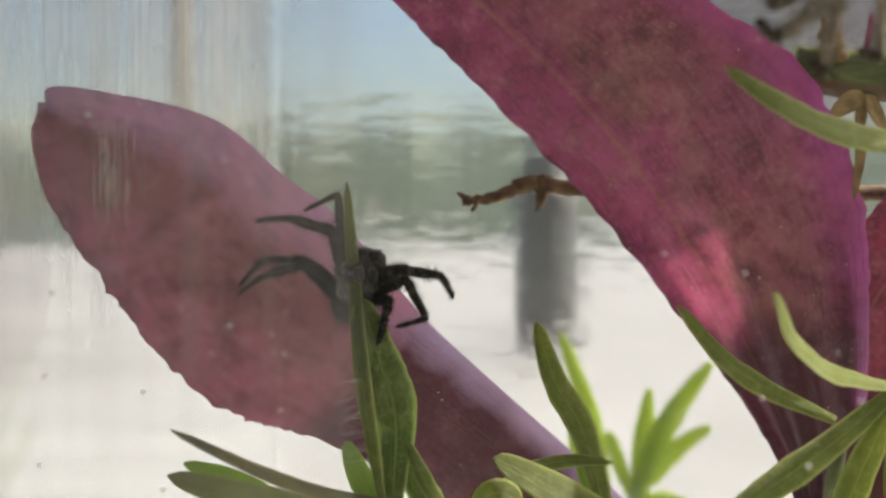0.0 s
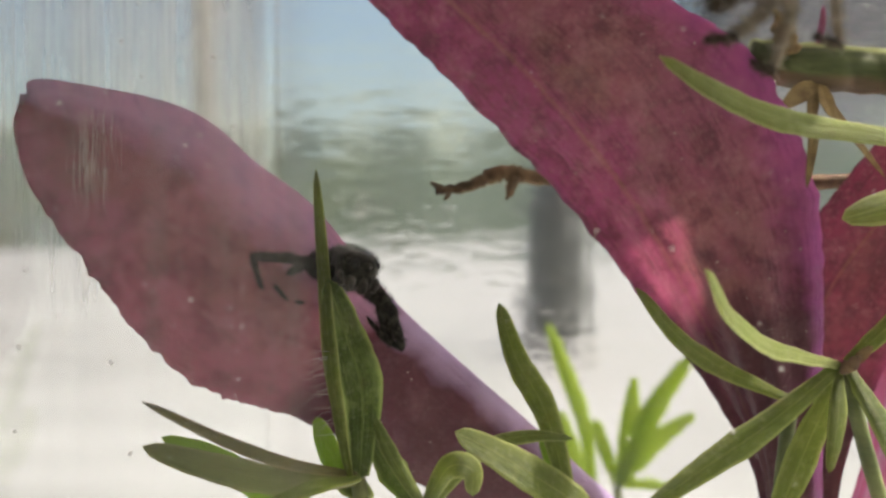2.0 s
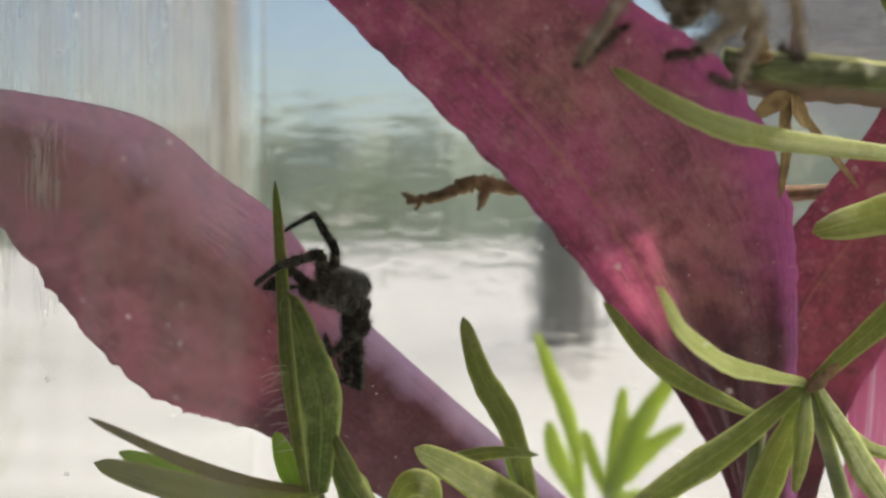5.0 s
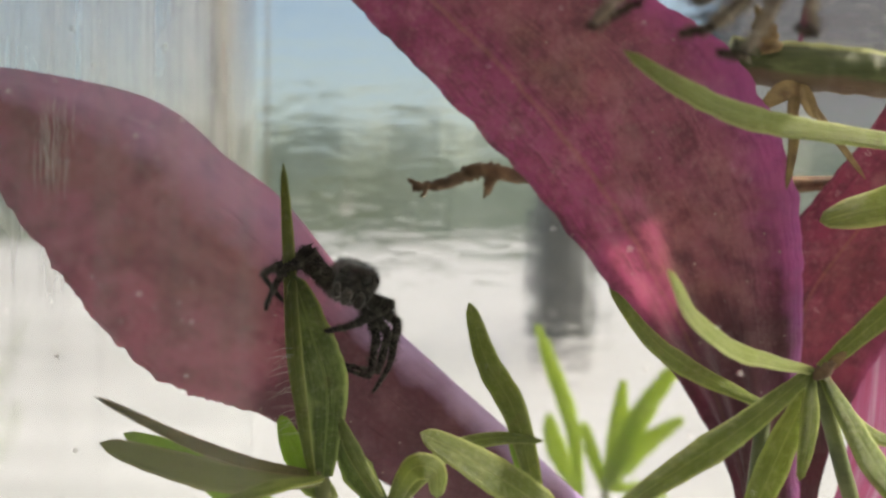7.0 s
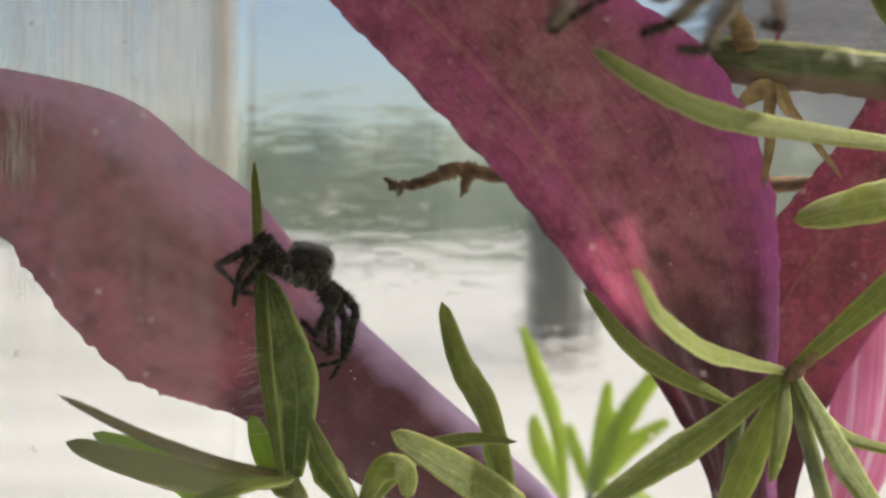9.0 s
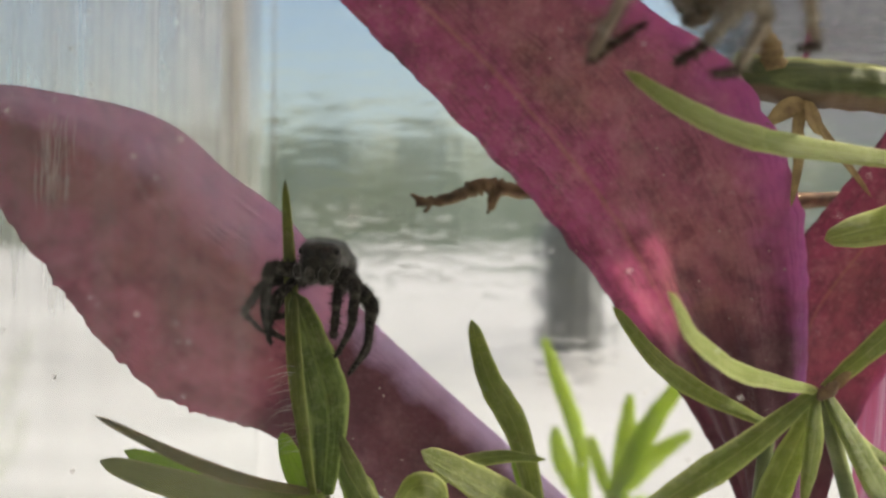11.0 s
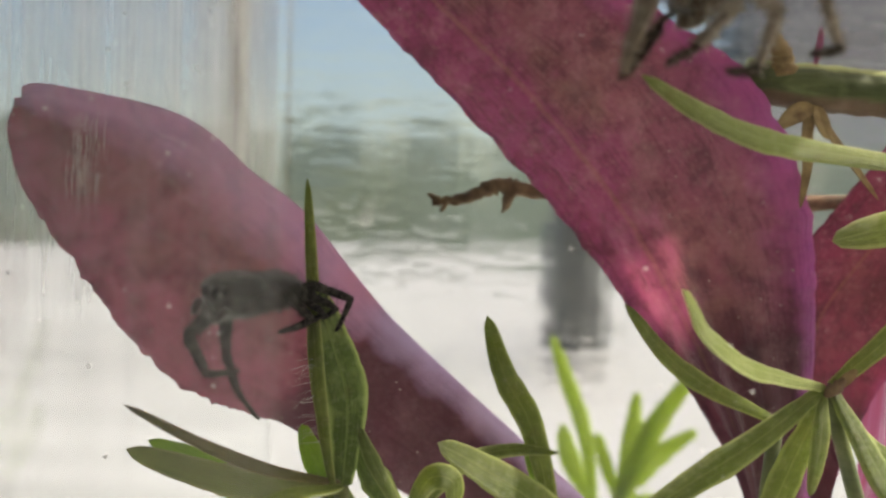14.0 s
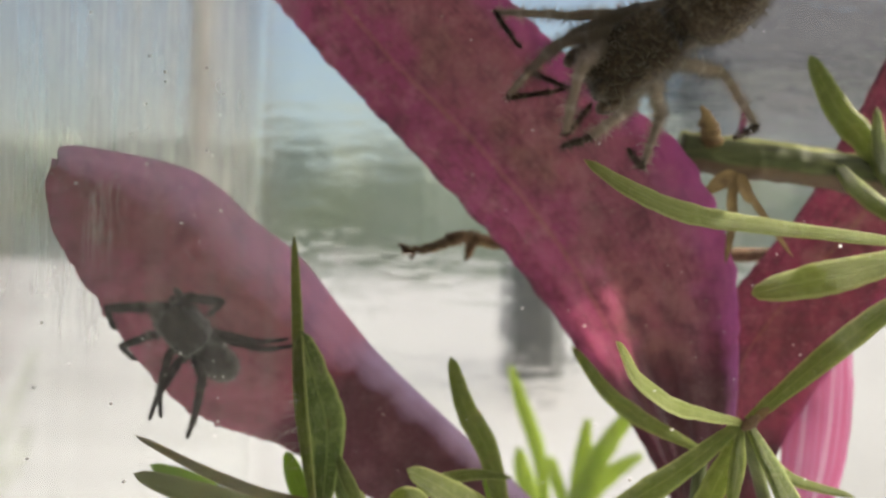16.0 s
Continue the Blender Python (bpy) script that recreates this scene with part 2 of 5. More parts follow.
bottle_grey = rough_material("bottle_grey", (0.13, 0.14, 0.14), (0.2, 0.21, 0.21), 90, 0.5, 0.1)
wall_beige = rough_material("wall_beige", (0.62, 0.56, 0.56), (0.74, 0.68, 0.68), 2, 0.9, 0.2)
wall_brown = rough_material("wall_brown", (0.10, 0.085, 0.07), (0.15, 0.13, 0.11), 3, 0.9, 0.3)
pole_tan = rough_material("pole_tan", (0.30, 0.25, 0.18), (0.42, 0.36, 0.28), 20, 0.8, 0.3, (1, 1, 0.1), 0.004)
roof_slate = rough_material("roof_slate", (0.055, 0.055, 0.066), (0.10, 0.10, 0.112), 3, 0.8, 0.3)


def glass_material(name, strength, blur=0.0):
    m = Mat(name)
    wave = m.math("ADD", m.math("MULTIPLY", m.noise(300, 4, stretch=(0.13, 0.13, 1.0)), 0.85), m.math("MULTIPLY", m.noise(160, 2, stretch=(1.0, 1.0, 0.10), shift=2.0), 0.32))
    wave = m.math("ADD", wave, m.math("MULTIPLY", m.noise(85, 3, stretch=(0.45, 0.45, 1.0), shift=5.0), 1.7))
    n = m.bump(wave, strength, 0.0008)
    g = m.put("ShaderNodeBsdfGlass", Color=(0.97, 0.99, 0.98), Roughness=blur, IOR=1.46, Normal=n)
    return m.surface(g.outputs[0])


def dust_material(name, base, streaks, clouds, columns, side, height):
    """A see-through film of dust: base, streaks, clouds and wide columns are its cover; side and height are stops across and up the film."""
    m = Mat(name)
    u, v = m.uv()
    streak = m.noise(900, 3, stretch=(1, 1, 0.03))
    wide = m.noise(260, 3, stretch=(1, 1, 0.05), shift=4.0)
    cloud = m.noise(150, 4)
    amount = m.math("ADD", base, m.math("MULTIPLY", m.ramp(streak, (0.45, 0.0), (0.68, 1.0)), streaks))
    amount = m.math("ADD", amount, m.math("ADD", m.math("MULTIPLY", m.ramp(cloud, (0.40, 0.0), (0.65, 1.0)), clouds), m.math("MULTIPLY", m.ramp(wide, (0.42, 0.0), (0.62, 1.0)), columns)))
    amount = m.math("MULTIPLY", m.math("MULTIPLY", amount, m.ramp(u, *side)), m.ramp(v, *height))
    a = m.put("ShaderNodeBsdfTransparent")
    b = m.put("ShaderNodeBsdfTranslucent", Color=(0.97, 0.96, 0.93))
    d = m.put("ShaderNodeBsdfDiffuse", Color=(0.97, 0.96, 0.93))
    return m.surface(m.blend(amount, a.outputs[0], m.blend(0.5, b.outputs[0], d.outputs[0])))


lid_white = Mat("lid_white")
lid_white = lid_white.surface(lid_white.thin(lid_white.mix(lid_white.noise(400, 4), (0.80, 0.78, 0.74), (0.88, 0.86, 0.82)), (0.93, 0.90, 0.86), 0.48, 0.5))
speck_white = Mat("speck_white")
speck_white = speck_white.surface(speck_white.thin((0.90, 0.88, 0.86), (0.98, 0.97, 0.96), 0.85, 0.6))
pollen_pale = rough_material("pollen_pale", (0.42, 0.32, 0.30), (0.62, 0.52, 0.48), 2500, 0.7, 0.2)
silk = rough_material("silk", (0.7, 0.7, 0.68), (0.85, 0.85, 0.83), 2000, 0.4, 0.0)
jar_glass = glass_material("jar_glass", 0.002)
jar_glass_wavy = glass_material("jar_glass_wavy", 0.42, 0.09)
dust_film = dust_material("dust_film", 0.085, 0.10, 0.05, 0.015, ((0.02, 1.3), (0.30, 0.8), (0.91, 1.1), (1.0, 0.0)), ((0.22, 0.25), (0.36, 1.0), (0.50, 1.0), (0.62, 1.1)))
dust_far = dust_material("dust_far", 0.24, 0.20, 0.16, 0.22, ((0.0, 0.7), (0.80, 1.0), (1.0, 0.1)), ((0.30, 0.1), (0.50, 0.45), (0.62, 1.0)))


# ---------------------------------------------------------------- mesh helpers
def link_mesh(name, bm, material, parent=None, smooth=True):
    me = bpy.data.meshes.new(name)
    bm.to_mesh(me)
    bm.free()
    if smooth:
        for p in me.polygons:
            p.use_smooth = True
    me.materials.append(material)
    ob = new(name, me)
    ob.parent = parent
    return ob


def part(name, bm, material, parent, label="", smooth=True):
    ob = link_mesh(name, bm, material, parent, smooth)
    return tagged(ob, label) if label else ob


def holder(name, at, label, category, group=""):
    """An empty at the base of a thing that parents its parts; parts keep world places by their own offset."""
    ob = new(name)
    ob.location = at
    ob.empty_display_size = 0.002
    return tagged(ob, label, category, group)


def spline(points, n):
    """n + 1 places along a smooth curve through the points."""
    p = [Vector(q) for q in points]
    p = [p[0] * 2 - p[1]] + p + [p[-1] * 2 - p[-2]]
    out = []
    k = len(p) - 3
    for i in range(n + 1):
        s = min(i / n * k, k - 1e-6)
        j = int(s)
        t = s - j
        a, b, c, d = p[j:j + 4]
        out.append(0.5 * (2 * b + (c - a) * t + (2 * a - 5 * b + 4 * c - d) * t * t + (3 * b - a - 3 * c + d) * t ** 3))
    return out


def uv_faces(bm, quads):
    lay = bm.loops.layers.uv.verify()
    for f, uvs in quads:
        for loop, co in zip(f.loops, uvs):
            loop[lay].uv = co


def ribbon(stations, thick, around=8, square=4):
    """A thin solid sheet. stations: rows of (centre, half-width vector, normal, curl), from tip to base;
    the sheet bends along its normal by curl(u), u from -1 to 1."""
    bm = bmesh.new()
    top, low = [], []
    for c, h, nrm, curl, th in stations:
        a, b = [], []
        for k in range(around + 1):
            u = -1 + 2 * k / around
            q = c + h * u + nrm * curl(u)
            e = th * (1 - 0.88 * abs(u) ** square)
            a.append(bm.verts.new(q + nrm * e / 2))
            b.append(bm.verts.new(q - nrm * e / 2))
        top.append(a)
        low.append(b)
    quads = []
    n = len(stations) - 1
    for i in range(n):
        for k in range(around):
            uv = [(k / around, i / n), ((k + 1) / around, i / n), ((k + 1) / around, (i + 1) / n), (k / around, (i + 1) / n)]
            f = bm.faces.new((top[i][k], top[i][k + 1], top[i + 1][k + 1], top[i + 1][k]))
            g = bm.faces.new((low[i][k], low[i + 1][k], low[i + 1][k + 1], low[i][k + 1]))
            g.material_index = 1
            quads += [(f, uv), (g, [uv[0], uv[3], uv[2], uv[1]])]
        for k in (0, around):
            f = bm.faces.new((top[i][k], top[i + 1][k], low[i + 1][k], low[i][k]))
            quads.append((f, [(k / around, i / n)] * 4))
    for row in (0, n):
        for k in range(around):
            f = bm.faces.new((top[row][k], low[row][k], low[row][k + 1], top[row][k + 1]))
            quads.append((f, [(0.5, row / n)] * 4))
    uv_faces(bm, quads)
    bmesh.ops.recalc_face_normals(bm, faces=bm.faces)
    return bm


def leaf_mesh(points, width, fold=0.25, face=(0, -1, 0.25), thick=0.62, tip=0.5, base=0.4, blunt=0.36, origin=(0, 0, 0), n=22):
    """A narrow fleshy leaf from its tip to its base; millimetres. fold: depth of the groove along its middle, as a share of its half-width."""
    c = spline(points, n)
    o = Vector(origin)
    rows = []
    for i, p in enumerate(c):
        s = i / n
        d = (c[min(i + 1, n)] - c[max(i - 1, 0)]).normalized()
        side = d.cross(Vector(face)).normalized()
        nrm = side.cross(d).normalized()
        if nrm.dot(Vector(face)) < 0:
            nrm = -nrm
        w = 0.57 * width * max(0.05, min(1.0, (s / tip) ** blunt if s < tip else 1 - (1 - base) * ((s - tip) / (1 - tip)) ** 1.6))
        w *= 1 + 0.09 * noise.noise(p * 0.9) + 0.05 * noise.noise(p * 2.6)
        wave = 0.10 * width * noise.noise(p * 0.35 + Vector((9, 0, 0)))
        rows.append(((p + nrm * wave - o) * MM, side * w * MM, nrm, (lambda u, w=w: (abs(u) - 0.5) * fold * 0.6 * w * MM), thick * MM * min(1, 0.3 + 3 * s)))
    return ribbon(rows, thick * MM, 12, 2)


def tube_mesh(points, radii, origin=(0, 0, 0), n=24, around=12, rough=0.06, seed=0.0):
    """A round stalk through the points, radii along it; millimetres."""
    c = spline(points, n)
    o = Vector(origin)
    bm = bmesh.new()
    rings = []
    for i, p in enumerate(c):
        d = (c[min(i + 1, n)] - c[max(i - 1, 0)]).normalized()
        a = d.cross(Vector((0.13, 0.31, 0.94)) if abs(d.z) < 0.9 else Vector((1, 0, 0))).normalized()
        b = d.cross(a)
        x = i / n * (len(radii) - 1)
        j = min(int(x), len(radii) - 2)
        r = radii[j] + (radii[j + 1] - radii[j]) * (x - j)
        ring = []
        for k in range(around):
            w = 2 * math.pi * k / around
            v = a * math.cos(w) + b * math.sin(w)
            rr = r * (1 + rough * noise.noise((p + v * r) * (0.9 / max(r, 0.3)) + Vector((seed, 0, 0))) * 2)
            ring.append(bm.verts.new((p + v * rr - o) * MM))
        rings.append(ring)
    for i in range(n):
        for k in range(around):
            bm.faces.new((rings[i][k], rings[i][(k + 1) % around], rings[i + 1][(k + 1) % around], rings[i + 1][k]))
    bm.faces.new(rings[0])
    bm.faces.new(rings[-1][::-1])
    bmesh.ops.recalc_face_normals(bm, faces=bm.faces)
    return bm


def box_mesh(x0, y0, z0, x1, y1, z1, bevel=0.0):
    bm = bmesh.new()
    bmesh.ops.create_cube(bm, size=1)
    bmesh.ops.transform(bm, matrix=Matrix.Translation(((x0 + x1) / 2, (y0 + y1) / 2, (z0 + z1) / 2)) @ Matrix.Diagonal((x1 - x0, y1 - y0, z1 - z0, 1)), verts=bm.verts)
    if bevel:
        bmesh.ops.bevel(bm, geom=bm.edges[:], offset=bevel, segments=2, affect="EDGES")
    return bm


# ---------------------------------------------------------------- ground, table, distance
GROUND = -0.75


def ground():
    bm = bmesh.new()
    bmesh.ops.create_grid(bm, x_segments=40, y_segments=40, size=400)
    for v in bm.verts:
        v.co.z = GROUND + 0.04 * noise.noise(v.co * 0.05)
    tagged(link_mesh("ground", bm, grass_green), "mown green lawn reaching to the hedge", "lawn", kind="structure")


def table():
    top = holder("garden_table", (0.15, 0.87, 0), "white painted garden table in full sun", "table")
    part("tabletop", box_mesh(-0.95, -0.83, -0.03, 0.95, 0.83, 0.0, 0.004), table_white, top, smooth=False)
    for x in (-0.85, 0.85):
        for y in (-0.74, 0.74):
            part("leg", box_mesh(x - 0.03, y - 0.03, GROUND, x + 0.03, y + 0.03, -0.03, 0.003), table_white, top, smooth=False)


def hedge():
    bm = bmesh.new()
    nx, nz = 160, 14
    grid = []
    for i in range(nx + 1):
        col = []
        for k in range(nz + 3):
            x = -16 + 32 * i / nx
            z = min(k, nz) / nz * 1.68
            y = 12.0 + (1.2 if k > nz else 0.0) + (0.6 if k > nz + 1 else 0)
            p = Vector((x, y, GROUND + z))
            p.y += 0.35 * noise.noise(p * 1.7)
            p.z += (0.22 * noise.noise(p * 1.1) + 0.1 * noise.noise(p * 4)) * (k > 0)
            col.append(bm.verts.new(p))
        grid.append(col)
    for i in range(nx):
        for k in range(nz + 2):
            bm.faces.new((grid[i][k], grid[i + 1][k], grid[i + 1][k + 1], grid[i][k + 1]))
    tagged(link_mesh("hedge", bm, hedge_hazed), "tall green hedge across the end of the lawn, paled by painted haze", "hedge")


def bottle():
    bm = bmesh.new()
    prof = [(0.0, 0.0), (0.0122, 0.0), (0.0130, 0.002), (0.0130, 0.060), (0.0120, 0.066), (0.009, 0.071), (0.0088, 0.082), (0.0, 0.083)]
    rings = []
    for r, z in prof:
        rings.append([bm.verts.new((r * math.cos(2 * math.pi * k / 24), r * math.sin(2 * math.pi * k / 24), z)) for k in range(24)] if r else None)
    for a, b in zip(rings[1:-1], rings[2:-1]):
        for k in range(24):
            bm.faces.new((a[k], a[(k + 1) % 24], b[(k + 1) % 24], b[k]))
    bm.faces.new(rings[1][::-1])
    bm.faces.new(rings[-2])
    ob = link_mesh("small_bottle", bm, bottle_grey)
    ob.location = (0.0405, 0.470, 0)
    tagged(ob, "slim dark grey bottle standing on the white table", "bottle")


def house():
    h = holder("house", (6.0, 14.5, GROUND), "far house with beige walls and a dark slate roof", "house")
    part("wall", box_mesh(-3.0, -1.0, 0, 5.0, 4.0, 2.62), wall_beige, h, smooth=False)
    bm = bmesh.new()
    v = [bm.verts.new(q) for q in ((-3.3, -1.3, 2.6), (5.3, -1.3, 2.6), (5.3, 4.3, 2.6), (-3.3, 4.3, 2.6), (-2.6, 1.5, 4.8), (4.6, 1.5, 4.8))]
    for f in ((0, 1, 5, 4), (1, 2, 5), (2, 3, 4, 5), (3, 0, 4), (3, 2, 1, 0)):
        bm.faces.new([v[i] for i in f])
    part("roof", bm, roof_slate, h, smooth=False)


def sky_blocker():
    """A plain wall added unseen behind the camera, to cut sky light and reflections in the glass."""
    tagged(link_mesh("wall_sky_blocker", box_mesh(-5.0, -1.9, GROUND - 0.1, 5.0, -1.7, 5.0, 0.01), wall_brown), "plain dark brown wall added out of view to block sky light", "wall", kind="structure")


def pole():
    h = holder("garden_pole", (-2.35, 11.0, GROUND), "tall tan wooden garden pole in front of the hedge", "pole")
    part("post", box_mesh(-0.08, -0.08, 0, 0.08, 0.08, 4.2, 0.01), pole_tan, h)
    part("cap", box_mesh(-0.11, -0.11, 4.2, 0.11, 0.11, 4.26, 0.01), pole_tan, h)


pole()
ground()
sky_blocker()
table()
hedge()
bottle()
house()


# ---------------------------------------------------------------- the jar
FACE = Vector((0.9964, -0.085, 0))       # along the front wall
DEEP = Vector((0.085, 0.9964, 0))        # from the front wall to the back
FRONT = Vector((0.0, 60.3, 0.0))
U0, U1, V1, JAR_TOP, CORNER = -27.8, 60.0, 84.0, 92.0, 3.2


def outline(inset, radius, steps=40):
    """The jar's rounded square, drawn in by inset; millimetres."""
    out = []
    for cu, cv, a0 in ((U0, 0.0, 180), (U1, 0.0, 270), (U1, V1, 0), (U0, V1, 90)):
        su = 1 if cu == U0 else -1
        sv = 1 if cv == 0.0 else -1
        for k in range(steps + 1):
            a = radians(a0 + 90 * k / steps)
            u = cu + su * radius + (radius - inset) * math.cos(a)
            v = cv + sv * radius + (radius - inset) * math.sin(a)
            out.append(FRONT + FACE * u + DEEP * v)
    return out


def jar():
    j = holder("jar", (FRONT + FACE * 15 + DEEP * 42) * MM, "clear square jar with rounded corners, scratched and dusty", "jar")
    o = FRONT + FACE * 15 + DEEP * 42
    outer, inner = outline(0.0, CORNER), outline(1.3, CORNER)
    bm = bmesh.new()
    rows = []
    for ring, z in ((outer, 0.3), (outer, JAR_TOP), (inner, JAR_TOP), (inner, 3.0)):
        rows.append([bm.verts.new((p - o + Vector((0, 0, z))) * MM) for p in ring])
    n = len(outer)
    for a, b in zip(rows, rows[1:]):
        for k in range(n):
            bm.faces.new((a[k], a[(k + 1) % n], b[(k + 1) % n], b[k]))
    bm.faces.new(rows[0][::-1])
    bm.faces.new(rows[3])
    bmesh.ops.recalc_face_normals(bm, faces=bm.faces)
    far = (FRONT + DEEP * 60 - o).dot(DEEP) * MM
    for f in bm.faces:
        f.material_index = int(f.calc_center_median().dot(DEEP) > far and abs(f.normal.z) < 0.5)
    wall = part("glass_wall", bm, jar_glass, j, smooth=False)
    wall.data.materials.append(jar_glass_wavy)
    wall.visible_shadow = False
    # the film of dust inside the front wall; it stops where shade on the glass would hide it
    bm = bmesh.new()
    ring = outline(1.5, CORNER)
    k0 = 0
    pts = ring[k0:41]
    flat0 = ring[40]
    for s in (0.25, 0.5, 0.75, 0.95, 1.0):
        pts.append(flat0.lerp(FRONT + FACE * -3.5 + DEEP * 1.5, s))
    lay = bm.loops.layers.uv.verify()
    total = len(pts) - 1
    cols = [[bm.verts.new((p - o + Vector((0, 0, z))) * MM) for z in (20, 95)] for p in pts]
    for k in range(total):
        f = bm.faces.new((cols[k][0], cols[k + 1][0], cols[k + 1][1], cols[k][1]))
        lens = [(pts[i] - pts[0]).length / (pts[-1] - pts[0]).length for i in (k, k + 1)]
        for loop, co in zip(f.loops, ((lens[0], 0), (lens[1], 0), (lens[1], 1), (lens[0], 1))):
            loop[lay].uv = co
    film = part("dust_film", bm, dust_film, j, "thin grey film of dust on the glass")
    film.visible_shadow = False
    bm = bmesh.new()
    lay = bm.loops.layers.uv.verify()
    a, b = FRONT + FACE * (U0 + 1.6) + DEEP * 5.0, FRONT + FACE * (U0 + 1.6) + DEEP * (V1 - 4.0)
    f = bm.faces.new([bm.verts.new((p - o + Vector((0, 0, z))) * MM) for p, z in ((a, 6), (b, 6), (b, 86), (a, 86))])
    for loop, co in zip(f.loops, ((0, 0), (1, 0), (1, 1), (0, 1))):
        loop[lay].uv = co
    film = part("dust_film", bm, dust_far, j, "streaky grey film of dust on the side wall")
    film.visible_shadow = False
    return j


def lid(j):
    """A shallow lid over the jar's rim, added out of view to cast the shade on the petals."""
    o = FRONT + FACE * 15 + DEEP * 35 + Vector((0, 0, JAR_TOP))
    bm = bmesh.new()
    rows = []
    for inset, z in ((-0.2, -1.0), (-1.4, -1.0), (-1.6, 0.5), (-1.4, 6.0), (-0.4, 7.4), (2.0, 7.8)):
        rows.append([bm.verts.new((p - FRONT - FACE * 15 - DEEP * 35 + Vector((0, 0, z))) * MM) for p in outline(inset, CORNER, 10)])
    rows.append([bm.verts.new((p - FRONT - FACE * 15 - DEEP * 35 + Vector((0, 0, 0.3))) * MM) for p in outline(-0.2, CORNER, 10)])
    order = [rows[6]] + rows[:6]
    n = len(order[0])
    for a, b in zip(order, order[1:]):
        for k in range(n):
            bm.faces.new((a[k], a[(k + 1) % n], b[(k + 1) % n], b[k]))
    bm.faces.new(order[0])
    bm.faces.new(order[-1][::-1])
    bmesh.ops.recalc_face_normals(bm, faces=bm.faces)
    ob = part("lid", bm, lid_white, j, "milky white lid added out of view to shade the petals", smooth=False)
    ob.location = (o - FRONT - FACE * 15 - DEEP * 42) * MM


lid(jar())


def specks():
    """Grains of dust and lint on the inside of the front wall."""
    rng = random.Random(5)
    bm = bmesh.new()
    for k in range(240):
        u = rng.uniform(4, 40) if k % 3 == 1 else rng.uniform(-23, -8)
        z = rng.uniform(34, 80)
        r = rng.choice((0.04, 0.05, 0.06, 0.07, 0.09, 0.14))
        c = FRONT + FACE * u + DEEP * 1.36 + Vector((0, 0, z))
        n = rng.choice((5, 6, 7))
        turn, squash = rng.uniform(0, 6.28), rng.uniform(0.5, 1.0)
        ring = []
        for i in range(n):
            a = turn + 2 * math.pi * i / n
            rr = r * rng.uniform(0.7, 1.2)
            ring.append(bm.verts.new((c + FACE * rr * math.cos(a) + Vector((0, 0, rr * squash * math.sin(a)))) * MM))
        tip = bm.verts.new((c + DEEP * r * 0.6) * MM)
        bm.faces.new(ring)
        for i in range(n):
            bm.faces.new((ring[i], tip, ring[(i + 1) % n]))
    ob = link_mesh("dust_grains", bm, speck_white)
    tagged(ob, "pale grains of dust stuck to the glass", "dust", kind="stuff")


def strands(name, label, category, lines, radius, material):
    """Fine threads, each a three-sided tube, joined into one."""
    bm = bmesh.new()
    for pts in lines:
        c = spline(pts, 8)
        rings = []
        for i, p in enumerate(c):
            d = (c[min(i + 1, 8)] - c[max(i - 1, 0)]).normalized()
            a = d.orthogonal().normalized()
            b = d.cross(a)
            r = radius * (1 - 0.6 * i / 8)
            rings.append([bm.verts.new((p + (a * math.cos(w) + b * math.sin(w)) * r) * MM) for w in (0, 2.1, 4.2)])
        for x, y in zip(rings, rings[1:]):
            for k in range(3):
                bm.faces.new((x[k], x[(k + 1) % 3], y[(k + 1) % 3], y[k]))
    tagged(link_mesh(name, bm, material), label, category, kind="stuff")


specks()
rng = random.Random(9)
lines = []
for k in range(120):
    x, top = rng.gauss(-20.8, 0.8), rng.uniform(56.5, 60.8)
    low = top - rng.uniform(0.8, 3.6)
    lines.append([(x, 77.6, top), (x + rng.uniform(-0.05, 0.05), 77.2, (top + low) / 2), (x + rng.uniform(-0.1, 0.1), 77.6, low)])
strands("silk_threads", "fine vertical silk threads in front of the mauve petal", "silk", lines, 0.008, silk)
lines = []
for k in range(34):
    u, z = rng.uniform(-24, -6), rng.uniform(36, 66)
    a = FRONT + FACE * u + DEEP * 1.42 + Vector((0, 0, z))
    w, n = rng.choice((rng.uniform(1.3, 1.8), rng.uniform(-0.9, 0.5))), rng.uniform(0.5, 2.6)
    b = a + (FACE * math.cos(w) + Vector((0, 0, math.sin(w)))) * n
    lines.append([a, (a + b) / 2 + FACE * rng.uniform(-0.2, 0.2) + Vector((0, 0, rng.uniform(-0.2, 0.2))), b])
strands("lint_fibres", "fine pale lint fibres stuck to the glass", "lint", lines, 0.010, silk)
lines = []
for k in range(24):
    a = Vector((rng.gauss(-8.4, 0.4), 141.5, rng.gauss(52.8, 0.7)))
    w, n = rng.gauss(1.25, 0.35), rng.uniform(0.8, 3.6)
    b = a + Vector((math.cos(w), 0, math.sin(w))) * n
    lines.append([a, (a + b) / 2 + Vector((rng.uniform(-0.25, 0.25), 0, 0)), b])
strands("silk_tuft", "small white tuft of silk on the back wall of the jar", "silk", lines, 0.022, silk)
lines = []
for k in range(26):
    z = rng.uniform(37.6, 44.0)
    x = -5.2 + (44.0 - z) * 0.13
    n = rng.uniform(1.0, 2.4)
    lines.append([(x, 81.2, z), (x - n * 0.5, 80.8, z + rng.uniform(-0.05, 0.25)), (x - n, 80.6, z + rng.uniform(-0.5, 0.1))])
strands("leaf_hairs", "fine white hairs fringing the narrow leaf", "hair", lines, 0.014, silk)


